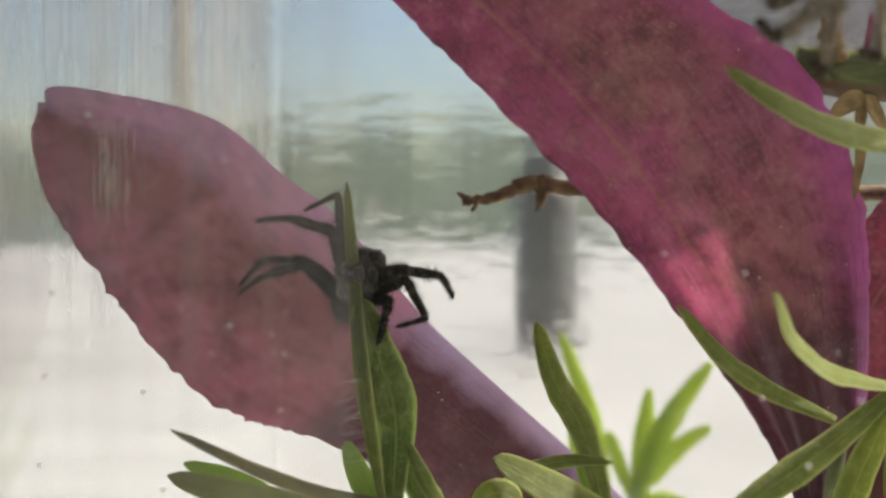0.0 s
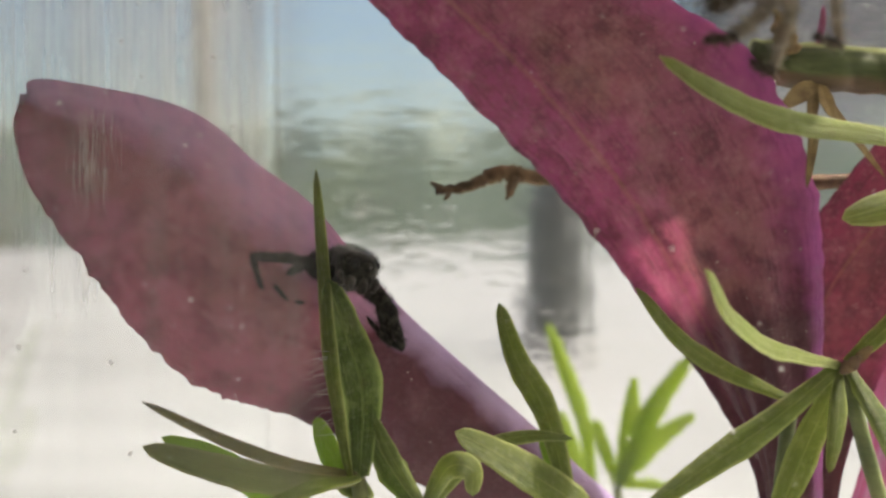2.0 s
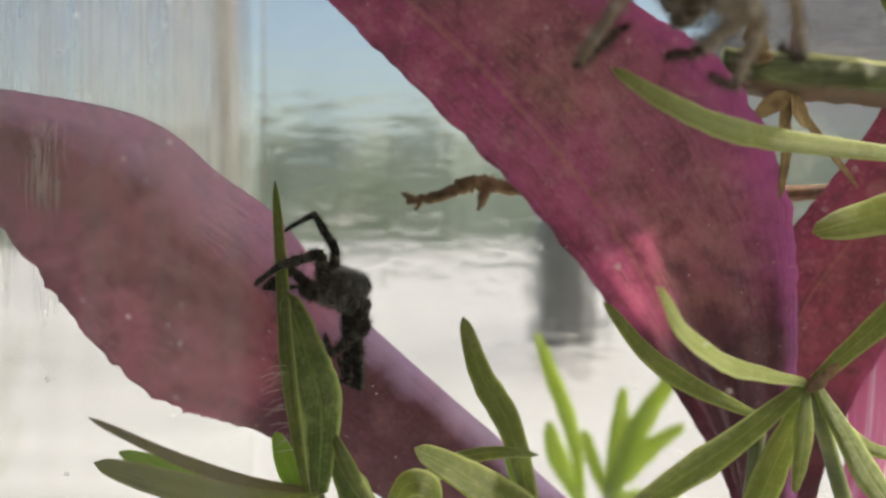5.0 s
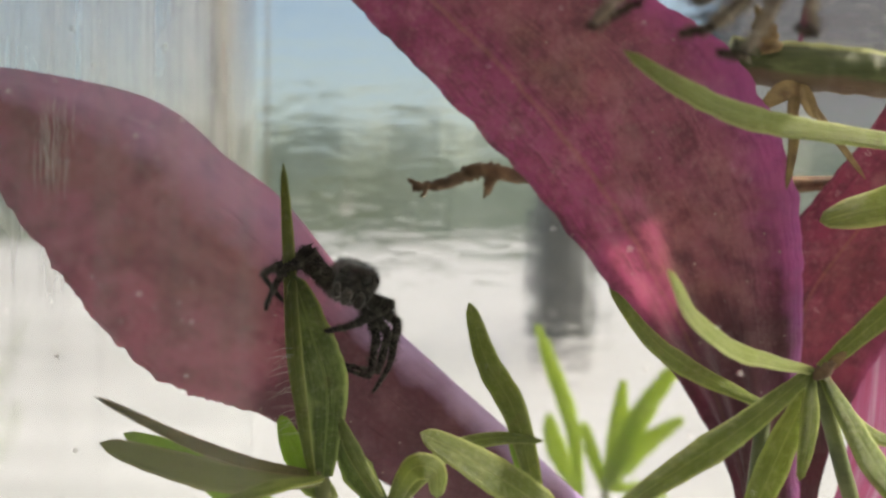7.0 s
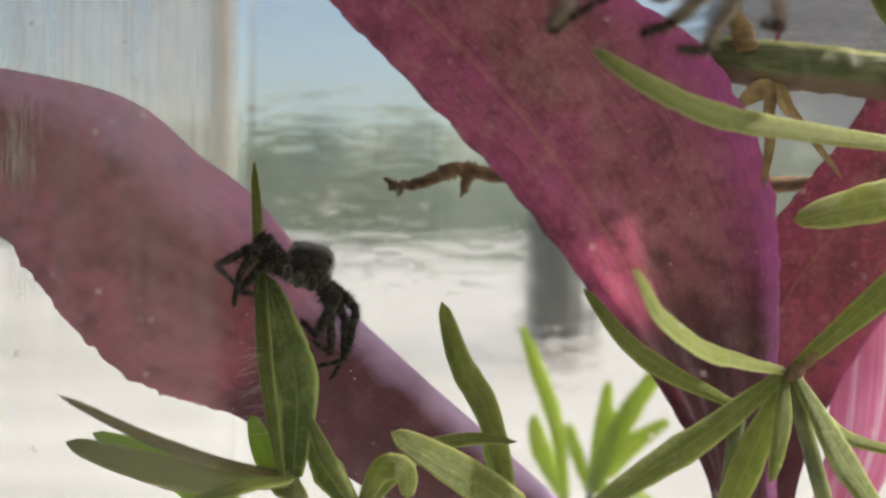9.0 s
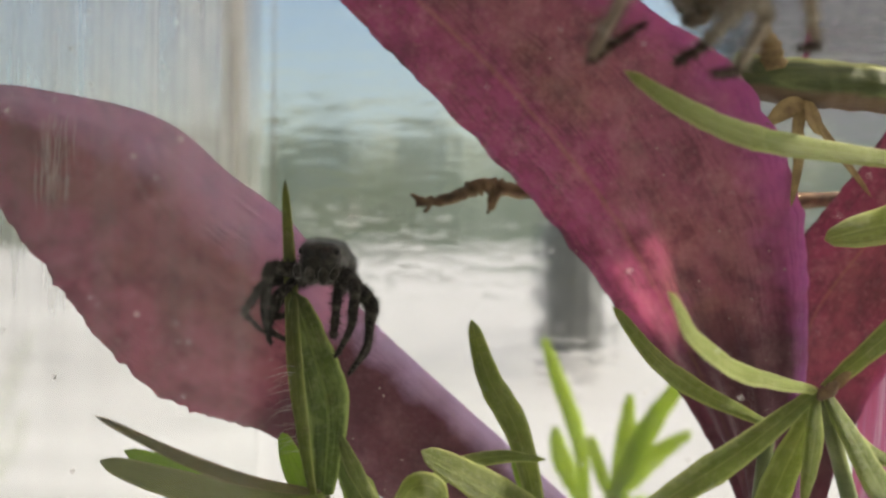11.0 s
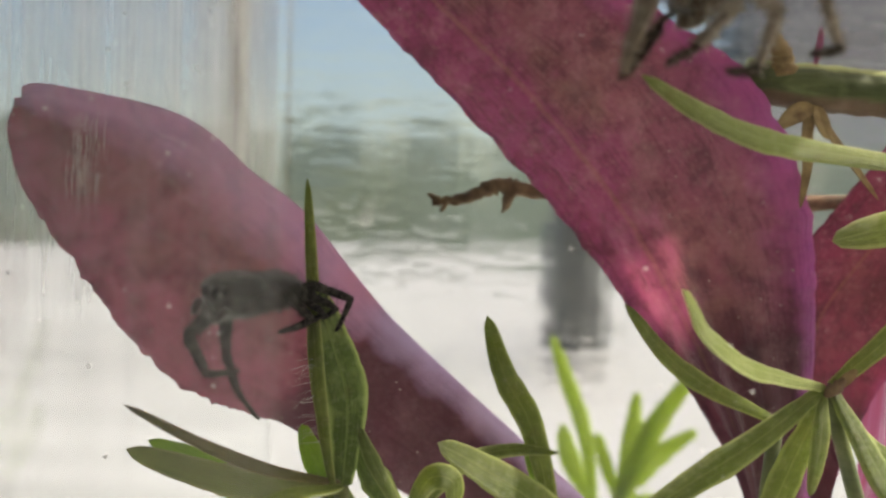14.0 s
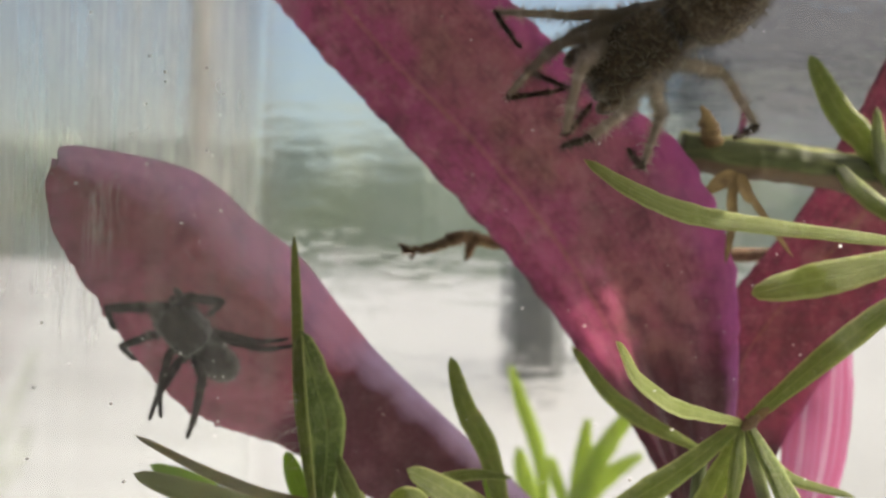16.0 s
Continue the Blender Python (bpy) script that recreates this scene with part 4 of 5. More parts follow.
def spider(label, coat, limb, foot, eye, pale, size=1.0, stout=1.0, belly=(1.12, 1.65, 1.02), fringe=None):
    """Looks along +y, back towards +z; its middle is the origin. Returns it with its legs: (thigh, shin, foot, hip)."""
    h = holder("jumping_spider", (0, 0, 0), label, "spider", "spiders in the jar")
    bm = bmesh.new()
    ball(bm, (0, 1.5 * MM, 0.05 * MM), (1.28 * MM, 1.75 * MM, 1.22 * MM), (-4, 0, 0), 0.09, 1.0, 24, 4.6)
    bristle(bm, 1300, 0.36, 11)
    head = part("head", scaled(bm, size), coat, h)
    if fringe:
        bm = bmesh.new()
        ball(bm, (0, 1.5 * MM, 0.0), (1.2 * MM, 1.66 * MM, 1.14 * MM), (-4, 0, 0), 0.09, 1.0, 24, 4.6)
        bristle(bm, 700, 0.75, 13)
        part("hair", scaled(bm, size), fringe, head, "long pale hairs")
    bm = bmesh.new()
    ball(bm, (0, (-0.2 - belly[1]) * MM, 0.1 * MM), tuple(v * MM for v in belly), (8, 0, 0), 0.06, 4.0, 22, 2.2)
    bristle(bm, 1100, 0.42, 12)
    part("abdomen", scaled(bm, size), coat, h)
    for x, z, r in ((-0.42, 0.35, 0.38), (0.42, 0.35, 0.38), (-1.0, 0.5, 0.22), (1.0, 0.5, 0.22)):
        bm = bmesh.new()
        ball(bm, (x * MM, (3.22 - 0.28 * abs(x)) * MM, z * MM), (r * MM, r * MM, r * MM), lump=0.0, seg=14)
        part("eye", scaled(bm, size), eye, h, "glossy black eye")
    for x in (-0.4, 0.4):
        bm = bmesh.new()
        ball(bm, (x * MM, 3.0 * MM, -0.85 * MM), (0.36 * MM, 0.4 * MM, 0.6 * MM), lump=0.05, seg=12)
        bristle(bm, 50, 0.3, 21)
        part("jaw", scaled(bm, size), pale, h, "pale hairy jaw")
        bm = tube_mesh([(x * 2.2, 2.4, -0.7), (x * 2.9, 3.1, -0.5), (x * 2.5, 3.5, -1.1)], [0.24, 0.28, 0.2], (0, 0, 0), 8, 8, 0.1)
        bristle(bm, 60, 0.3, 22)
        part("palp", scaled(bm, size), pale, h, "pale hairy palp")
    legs = []
    for side in (1, -1):
        for k in range(4):
            thick = (1.15, 0.95, 0.9, 1.0)[k] * stout
            bm = tube_mesh([(-0.2, 0, 0), (0.75, 0, 0.06), (1.9, 0, 0.10), (FEMUR, 0, 0)], [0.30 * thick, 0.54 * thick, 0.50 * thick, 0.34 * thick], (0, 0, 0), 14, 10, 0.08, k)
            bristle(bm, 340, 0.42, 31 + k)
            up = part("leg", scaled(bm, size), limb, h)
            bm = tube_mesh([(-0.12, 0, 0), (0.45, 0, 0.10), (1.0, 0, 0.04), (1.7, 0, 0.05), (SHIN, 0, 0)], [0.32 * thick, 0.40 * thick, 0.33 * thick, 0.35 * thick, 0.24 * thick], (0, 0, 0), 14, 10, 0.08, k + 5.0)
            bristle(bm, 260, 0.40, 41 + k)
            low = part("shin", scaled(bm, size), limb, up)
            bm = tube_mesh([(-0.08, 0, 0), (0.5, 0, 0.03), (1.2, 0, 0.0), (1.8, 0, -0.03), (FOOT, 0, -0.10)], [0.23 * thick, 0.24 * thick, 0.18 * thick, 0.17 * thick, 0.07], (0, 0, 0), 12, 9, 0.08, k + 9.0)
            bristle(bm, 170, 0.26, 51 + k)
            toe = part("foot", scaled(bm, size), foot, up)
            legs.append((up, low, toe, Vector((side * 0.9, 1.9 - 0.75 * k, -0.6)) * size))
    return h, legs


def coat_material(name, dark, light, spots, shine=0.7):
    m = Mat(name)
    fine = m.noise(4200, 4)
    patch = m.ramp(m.noise(950, 5, shift=2.0, rough=0.7), (0.52, 0.0), (0.66, 1.0))
    col = m.mix(m.ramp(fine, (0.45, 0.0), (0.7, 1.0)), dark, light)
    col = m.mix(m.math("MULTIPLY", patch, 0.45), col, spots)
    return m.surface(m.plain(col, shine, m.bump(fine, 0.8, 0.0002), Specular_IOR_Level=0.28, Sheen_Weight=0.45, Sheen_Roughness=0.45))


def limb_material(name, dark, light, share=0.0):
    """A banded, hairy leg; share: how much light comes through."""
    m = Mat(name)
    c = m.put("ShaderNodeTexCoord")
    s = m.put("ShaderNodeSeparateXYZ", Vector=c.outputs["Object"])
    ring = m.math("PINGPONG", m.math("MULTIPLY", s.outputs[0], 1000.0), 0.95)
    band = m.ramp(m.math("ADD", ring, m.math("MULTIPLY", m.noise(1500, 2), 0.25)), (0.80, 0.0), (1.0, 1.0))
    fine = m.noise(5200, 3)
    col = m.mix(m.ramp(fine, (0.48, 0.0), (0.72, 0.8)), dark, m.mix(0.5, dark, light))
    col = m.mix(m.math("MULTIPLY", band, 0.17 + share), col, light)
    return m.surface(m.thin(col, m.mix(0.5, col, light), share, 0.75, m.bump(fine, 0.8, 0.0002), 0.2))


coat_black = coat_material("coat_black", (0.005, 0.004, 0.004), (0.030, 0.026, 0.022), (0.20, 0.185, 0.155), 0.36)
coat_brown = coat_material("coat_brown", (0.08, 0.05, 0.032), (0.26, 0.18, 0.12), (0.46, 0.37, 0.28))
limb_black = limb_material("limb_black", (0.010, 0.009, 0.008), (0.26, 0.24, 0.21))
limb_grey = limb_material("limb_grey", (0.52, 0.44, 0.36), (0.90, 0.86, 0.80), 0.55)
foot_grey = limb_material("foot_grey", (0.05, 0.035, 0.025), (0.40, 0.32, 0.25), 0.2)
jaw_grey = coat_material("jaw_grey", (0.02, 0.018, 0.016), (0.10, 0.09, 0.08), (0.2, 0.18, 0.16))
eye_black = Mat("eye_black")
eye_black = eye_black.surface(eye_black.plain((0.004, 0.004, 0.004), 0.08))

black_spider, black_legs = spider("small hairy black jumping spider climbing over leaf and petal", coat_black, limb_black, limb_black, eye_black, jaw_grey, BLACK_SIZE, 0.75)
grey_spider, grey_legs = spider("pale grey-brown jumping spider clinging to the inside of the glass", coat_brown, limb_grey, foot_grey, eye_black, coat_brown, GREY_SIZE, 0.45, (1.6, 2.1, 1.4), limb_grey)


# ---------------------------------------------------------------- what moves
# the black spider's stances: seconds, its head, which way it faces, its back, then knee and foot of each leg,
# the four legs of its right side from front to back and then the others
STANCES = [
    (0, (-5.7, 84.6, 50.2), (0.26, -0.78, 0.57), (0.00, 0.50, 0.85), [(-7.5, 83.5, 53.2), (-13.5, 83.6, 54.2), (-7.1, 84.3, 52.8), (-9.5, 84.3, 54.8), (-9.5, 84.7, 51.2), (-14.2, 84.9, 49.5), (-9.6, 85.5, 50.8), (-15.0, 85.6, 48.6), (-3.0, 81.3, 50.8), (0.8, 82.7, 48.8), (-2.5, 82.4, 50.1), (-3.1, 83.6, 46.7), (-3.6, 82.4, 48.7), (-5.2, 83.9, 47.2), (-5.5, 82.8, 48.1), (-5.7, 84.5, 46.2)]),
    (0.6, (-5.7, 84.6, 50.2), (0.26, -0.78, 0.57), (0.00, 0.50, 0.85), [(-7.5, 83.5, 53.2), (-13.5, 83.6, 54.2), (-7.1, 84.3, 52.8), (-9.5, 84.3, 54.8), (-9.5, 84.7, 51.2), (-14.2, 84.9, 49.5), (-9.6, 85.5, 50.8), (-15.0, 85.6, 48.6), (-3.0, 81.3, 50.8), (0.8, 82.7, 48.8), (-2.5, 82.4, 50.1), (-3.1, 83.6, 46.7), (-3.6, 82.4, 48.7), (-5.2, 83.9, 47.2), (-5.5, 82.8, 48.1), (-5.7, 84.5, 46.2)]),
    (1, (-4.3, 84.5, 50.2), (0.31, -0.88, 0.36), (0.00, 0.30, 0.90), [(-8.3, 83.1, 50.5), (-14.6, 81.8, 50.7), (-8.7, 83.9, 49.8), (-10.0, 87.9, 48.7), (-8.2, 87.3, 49.2), (-9.0, 91.3, 47.2), (-8.0, 88.5, 48.9), (-8.4, 88.6, 45.9), (-1.7, 81.4, 50.7), (-1.3, 85.5, 49.0), (-1.9, 82.0, 48.7), (-2.8, 85.9, 45.8), (-2.5, 82.7, 48.4), (-3.1, 86.6, 46.3), (-3.8, 89.8, 48.5), (-4.1, 89.9, 45.4)]),
    (1.2, (-4.8, 84.5, 49.7), (0.35, -0.94, 0.00), (0.25, 0.10, 1.00), [(-8.9, 83.2, 50.1), (-11.5, 83.4, 48.3), (-9.1, 85.8, 49.5), (-9.5, 85.1, 47.6), (-9.0, 87.4, 49.1), (-8.6, 86.3, 47.0), (-8.5, 88.5, 50.6), (-9.7, 89.5, 48.0), (-2.0, 82.0, 47.4), (-2.8, 83.2, 45.4), (-2.4, 82.6, 47.6), (-3.4, 83.9, 46.0), (-3.0, 83.2, 47.6), (-3.9, 84.6, 46.3), (-4.5, 90.0, 49.5), (-5.6, 91.1, 46.8)]),
    (2.1, (-4.0, 84.5, 49.5), (0.35, -0.94, 0.00), (0.25, 0.10, 1.00), [(-8.0, 83.2, 50.2), (-10.5, 83.4, 48.1), (-7.6, 86.7, 49.7), (-9.0, 85.6, 47.1), (-7.5, 88.0, 49.2), (-7.9, 86.6, 46.8), (-7.6, 88.5, 50.4), (-8.8, 89.5, 47.8), (-1.2, 82.2, 46.9), (-2.2, 83.3, 44.9), (-1.7, 82.6, 47.2), (-2.7, 83.9, 45.7), (-2.1, 83.3, 47.3), (-3.0, 84.7, 45.9), (-3.7, 90.0, 49.3), (-4.8, 91.1, 46.6)]),
    (2.4, (-2.6, 84.5, 49.4), (0.42, -0.91, 0.05), (0.20, 0.10, 0.95), [(-3.5, 83.6, 52.3), (-5.8, 87.5, 51.1), (-5.2, 85.5, 51.6), (-6.5, 89.6, 50.2), (-7.3, 84.8, 49.9), (-9.9, 88.3, 47.4), (-7.3, 87.7, 48.6), (-9.4, 91.6, 46.9), (-0.8, 86.3, 45.9), (-2.7, 90.2, 43.4), (-1.6, 88.4, 49.3), (-2.6, 88.4, 46.4), (-2.2, 89.2, 49.1), (-3.2, 89.7, 46.3), (-2.7, 90.0, 49.0), (-3.7, 90.9, 46.2)]),
    (3.5, (-2.4, 84.5, 49.3), (0.42, -0.91, 0.05), (0.20, 0.10, 0.95), [(-3.5, 83.5, 52.1), (-5.8, 87.5, 50.9), (-5.2, 85.5, 51.5), (-6.5, 89.5, 50.0), (-7.1, 84.7, 49.7), (-9.9, 88.2, 47.3), (-7.3, 87.4, 48.4), (-9.4, 91.3, 46.8), (-0.9, 86.3, 45.7), (-2.8, 90.2, 43.2), (-1.4, 88.4, 49.2), (-2.4, 88.4, 46.3), (-2.0, 89.2, 49.1), (-3.0, 89.7, 46.2), (-2.5, 90.0, 48.9), (-3.5, 90.9, 46.1)]),
    (3.55, (-2.4, 84.5, 49.3), (0.42, -0.91, 0.05), (0.20, 0.10, 0.95), [(-3.5, 83.5, 52.1), (-5.8, 87.5, 50.9), (-5.2, 85.5, 51.5), (-6.5, 89.5, 50.0), (-7.1, 84.7, 49.7), (-9.9, 88.2, 47.3), (-7.3, 87.4, 48.4), (-9.4, 91.3, 46.8), (-0.9, 86.3, 45.7), (-2.8, 90.2, 43.2), (-1.4, 88.4, 49.2), (-2.4, 88.4, 46.3), (-2.0, 89.2, 49.1), (-3.0, 89.7, 46.2), (-2.5, 90.0, 48.9), (-3.5, 90.9, 46.1)]),
    (3.8, (-3.2, 84.4, 48.6), (0.42, -0.91, 0.05), (0.20, 0.10, 0.95), [(-3.8, 81.9, 51.1), (-8.9, 82.7, 49.5), (-4.2, 84.3, 51.4), (-7.5, 84.3, 52.6), (-6.5, 87.7, 49.1), (-7.0, 86.4, 49.0), (-6.8, 88.7, 47.8), (-7.4, 87.3, 47.3), (-1.7, 81.5, 46.0), (-4.4, 82.9, 45.8), (-2.7, 83.5, 44.7), (-3.9, 84.3, 42.2), (-3.2, 83.8, 45.1), (-3.5, 84.8, 42.8), (-3.7, 84.3, 45.3), (-4.1, 85.5, 43.3)]),
    (4, (-1.7, 84.4, 48.9), (0.42, -0.91, 0.05), (0.20, 0.10, 0.95), [(-2.3, 82.2, 51.5), (-7.4, 82.8, 49.9), (-2.7, 84.3, 51.7), (-6.1, 84.3, 53.0), (-5.1, 87.6, 49.5), (-5.5, 86.3, 49.4), (-5.4, 88.7, 48.2), (-6.0, 87.3, 47.7), (-0.2, 81.4, 46.5), (-2.9, 82.9, 46.2), (-1.2, 83.3, 45.1), (-2.4, 84.2, 42.6), (-1.7, 83.6, 45.5), (-2.0, 84.8, 43.2), (-2.2, 84.2, 45.7), (-2.6, 85.5, 43.7)]),
    (4.3, (-1.7, 84.4, 48.9), (0.42, -0.91, 0.05), (0.20, 0.10, 0.95), [(-2.3, 82.2, 51.5), (-7.4, 82.8, 49.9), (-2.7, 84.3, 51.7), (-6.1, 84.3, 53.0), (-5.1, 87.6, 49.5), (-5.5, 86.3, 49.4), (-5.4, 88.7, 48.2), (-6.0, 87.3, 47.7), (-0.2, 81.4, 46.5), (-2.9, 82.9, 46.2), (-1.2, 83.3, 45.1), (-2.4, 84.2, 42.6), (-1.7, 83.6, 45.5), (-2.0, 84.8, 43.2), (-2.2, 84.2, 45.7), (-2.6, 85.5, 43.7)]),
    (6.2, (-2.1, 84.0, 49.0), (0.28, -0.96, 0.05), (0.30, 0.10, 0.95), [(-4.9, 81.8, 51.1), (-10.1, 82.5, 48.0), (-1.8, 82.8, 51.2), (-5.9, 83.4, 53.7), (-3.7, 81.6, 49.1), (-4.7, 83.3, 48.2), (-5.4, 88.4, 49.8), (-6.7, 89.3, 47.1), (0.5, 81.1, 47.0), (-3.4, 82.4, 45.1), (0.4, 83.5, 45.4), (-2.5, 84.0, 42.6), (-0.2, 85.2, 45.0), (-2.0, 85.3, 43.2), (-0.4, 84.2, 45.8), (-2.0, 85.2, 44.3)]),
    (6.32, (-2.1, 84.0, 49.0), (0.28, -0.96, 0.05), (0.30, 0.10, 0.95), [(-4.9, 81.8, 51.1), (-10.1, 82.5, 48.0), (-1.8, 82.8, 51.2), (-5.9, 83.4, 53.7), (-3.7, 81.6, 49.1), (-4.7, 83.3, 48.2), (-5.4, 88.4, 49.8), (-6.7, 89.3, 47.1), (0.5, 81.1, 47.0), (-3.4, 82.4, 45.1), (0.4, 83.5, 45.4), (-2.5, 84.0, 42.6), (-0.2, 85.2, 45.0), (-2.0, 85.3, 43.2), (-0.4, 84.2, 45.8), (-2.0, 85.2, 44.3)]),
    (6.55, (-1.5, 83.8, 47.7), (0.28, -0.96, 0.05), (0.30, 0.10, 0.95), [(-4.8, 81.9, 49.6), (-9.3, 82.4, 46.4), (-3.8, 81.6, 49.6), (-5.8, 82.7, 48.5), (-3.7, 82.0, 49.1), (-5.2, 83.3, 47.9), (-4.9, 88.2, 48.5), (-6.1, 89.1, 45.8), (1.3, 81.0, 46.0), (-3.2, 82.2, 44.5), (1.4, 83.3, 44.6), (-2.0, 83.8, 41.5), (0.5, 83.7, 44.2), (-1.3, 84.5, 42.3), (-0.2, 83.8, 44.5), (-1.6, 84.9, 42.7)]),
    (7, (-1.6, 83.6, 48.3), (0.28, -0.96, 0.05), (0.30, 0.10, 0.95), [(-4.5, 82.6, 50.7), (-9.0, 82.7, 44.8), (-5.3, 83.4, 50.2), (-6.5, 83.5, 46.9), (-4.0, 81.8, 49.6), (-5.2, 83.1, 48.3), (-4.9, 88.0, 49.1), (-6.2, 88.9, 46.4), (1.3, 80.7, 47.1), (-3.4, 82.0, 45.0), (1.6, 82.7, 45.7), (-0.2, 83.5, 40.0), (0.1, 83.2, 44.8), (-2.4, 84.1, 42.2), (0.7, 85.8, 44.7), (-2.4, 85.8, 42.2)]),
    (7.6, (-1.6, 83.6, 48.3), (0.28, -0.96, 0.05), (0.30, 0.10, 0.95), [(-4.5, 82.6, 50.7), (-9.0, 82.7, 44.8), (-5.3, 83.4, 50.2), (-6.5, 83.5, 46.9), (-4.0, 81.8, 49.6), (-5.2, 83.1, 48.3), (-4.9, 88.0, 49.1), (-6.2, 88.9, 46.4), (1.3, 80.7, 47.1), (-3.4, 82.0, 45.0), (1.6, 82.7, 45.7), (-0.2, 83.5, 40.0), (0.1, 83.2, 44.8), (-2.4, 84.1, 42.2), (0.7, 85.8, 44.7), (-2.4, 85.8, 42.2)]),
    (8, (-2.1, 83.6, 48.6), (0.28, -0.96, 0.05), (0.30, 0.10, 0.95), [(-4.4, 82.0, 51.2), (-9.1, 82.4, 45.0), (-5.1, 82.4, 50.8), (-6.8, 83.0, 48.5), (-4.2, 81.8, 50.0), (-5.2, 83.1, 48.1), (-5.4, 88.0, 49.4), (-6.7, 88.9, 46.7), (0.1, 80.5, 46.5), (-3.0, 81.9, 46.2), (1.0, 82.7, 45.9), (-0.7, 83.4, 40.3), (-0.0, 84.0, 44.9), (-2.7, 84.5, 41.7), (-0.5, 83.7, 45.4), (-2.0, 84.8, 43.0)]),
    (8.3, (-2.1, 83.6, 48.6), (0.28, -0.96, 0.05), (0.30, 0.10, 0.95), [(-4.4, 82.0, 51.2), (-9.1, 82.4, 45.0), (-5.1, 82.4, 50.8), (-6.8, 83.0, 48.5), (-4.2, 81.8, 50.0), (-5.2, 83.1, 48.1), (-5.4, 88.0, 49.4), (-6.7, 88.9, 46.7), (0.1, 80.5, 46.5), (-3.0, 81.9, 46.2), (1.0, 82.7, 45.9), (-0.7, 83.4, 40.3), (-0.0, 84.0, 44.9), (-2.7, 84.5, 41.7), (-0.5, 83.7, 45.4), (-2.0, 84.8, 43.0)]),
    (10.2, (-4.0, 83.3, 51.3), (-0.10, -0.99, 0.12), (0.05, 0.10, 1.00), [(-7.0, 80.3, 51.6), (-7.1, 79.6, 44.7), (-7.7, 82.1, 49.6), (-9.0, 84.8, 46.0), (-7.1, 82.7, 48.8), (-6.8, 85.7, 45.3), (-5.6, 88.6, 51.2), (-5.7, 89.6, 48.3), (-1.3, 79.9, 49.8), (-2.5, 79.2, 44.9), (-0.4, 83.7, 48.4), (-2.2, 82.6, 42.4), (-0.8, 84.4, 47.8), (-2.2, 85.8, 43.1), (-2.6, 82.3, 48.9), (-3.5, 85.1, 46.1)]),
    (11, (-3.7, 83.1, 51.0), (-0.10, -0.99, 0.12), (0.05, 0.10, 1.00), [(-6.9, 80.2, 50.8), (-6.8, 79.4, 44.4), (-7.8, 82.9, 49.4), (-8.4, 85.7, 45.7), (-6.8, 82.4, 48.8), (-6.4, 85.3, 45.1), (-5.8, 82.3, 49.6), (-6.2, 85.2, 47.0), (-1.1, 79.6, 49.7), (-2.3, 78.9, 44.8), (-0.1, 82.4, 48.3), (-2.0, 81.3, 42.2), (-0.5, 82.8, 47.9), (-1.9, 83.9, 43.1), (-2.6, 81.9, 48.9), (-3.3, 84.8, 45.8)]),
    (11.1, (-3.7, 83.1, 51.0), (-0.10, -0.99, 0.12), (0.05, 0.10, 1.00), [(-6.9, 80.2, 50.8), (-6.8, 79.4, 44.4), (-7.8, 82.9, 49.4), (-8.4, 85.7, 45.7), (-6.8, 82.4, 48.8), (-6.4, 85.3, 45.1), (-5.8, 82.3, 49.6), (-6.2, 85.2, 47.0), (-1.1, 79.6, 49.7), (-2.3, 78.9, 44.8), (-0.1, 82.4, 48.3), (-2.0, 81.3, 42.2), (-0.5, 82.8, 47.9), (-1.9, 83.9, 43.1), (-2.6, 81.9, 48.9), (-3.3, 84.8, 45.8)]),
    (11.35, (-5.1, 82.8, 50.7), (-0.12, -0.99, 0.05), (0.00, 0.05, 1.00), [(-9.4, 81.7, 49.5), (-10.4, 84.1, 45.2), (-8.9, 82.6, 48.4), (-6.4, 85.9, 45.5), (-6.9, 87.2, 51.0), (-6.7, 88.0, 48.1), (-6.7, 88.1, 50.9), (-6.6, 89.3, 48.0), (-2.6, 79.3, 50.6), (-5.3, 81.3, 46.8), (-1.1, 81.5, 50.4), (-1.9, 80.4, 42.9), (-1.7, 84.0, 47.5), (-1.8, 84.5, 42.5), (-2.3, 87.6, 50.9), (-2.1, 88.8, 48.1)]),
    (11.5, (-5.1, 82.8, 50.7), (-0.12, -0.99, 0.05), (0.00, 0.05, 1.00), [(-9.4, 81.7, 49.5), (-10.4, 84.1, 45.2), (-8.9, 82.6, 48.4), (-6.4, 85.9, 45.5), (-6.9, 87.2, 51.0), (-6.7, 88.0, 48.1), (-6.7, 88.1, 50.9), (-6.6, 89.3, 48.0), (-2.6, 79.3, 50.6), (-5.3, 81.3, 46.8), (-1.1, 81.5, 50.4), (-1.9, 80.4, 42.9), (-1.7, 84.0, 47.5), (-1.8, 84.5, 42.5), (-2.3, 87.6, 50.9), (-2.1, 88.8, 48.1)]),
    (12, (-5.1, 82.6, 50.7), (-0.12, -0.99, 0.05), (0.00, 0.05, 1.00), [(-9.3, 81.5, 49.2), (-10.8, 84.0, 45.2), (-8.9, 82.4, 48.3), (-6.6, 85.8, 45.6), (-6.8, 87.0, 51.0), (-6.7, 87.8, 48.1), (-6.6, 87.9, 50.8), (-6.5, 89.1, 48.0), (-2.6, 79.0, 50.4), (-5.2, 80.0, 46.2), (-0.8, 81.8, 50.1), (-2.0, 80.7, 42.9), (-1.6, 83.8, 47.5), (-1.4, 83.1, 42.2), (-2.3, 87.4, 50.9), (-2.1, 88.6, 48.0)]),
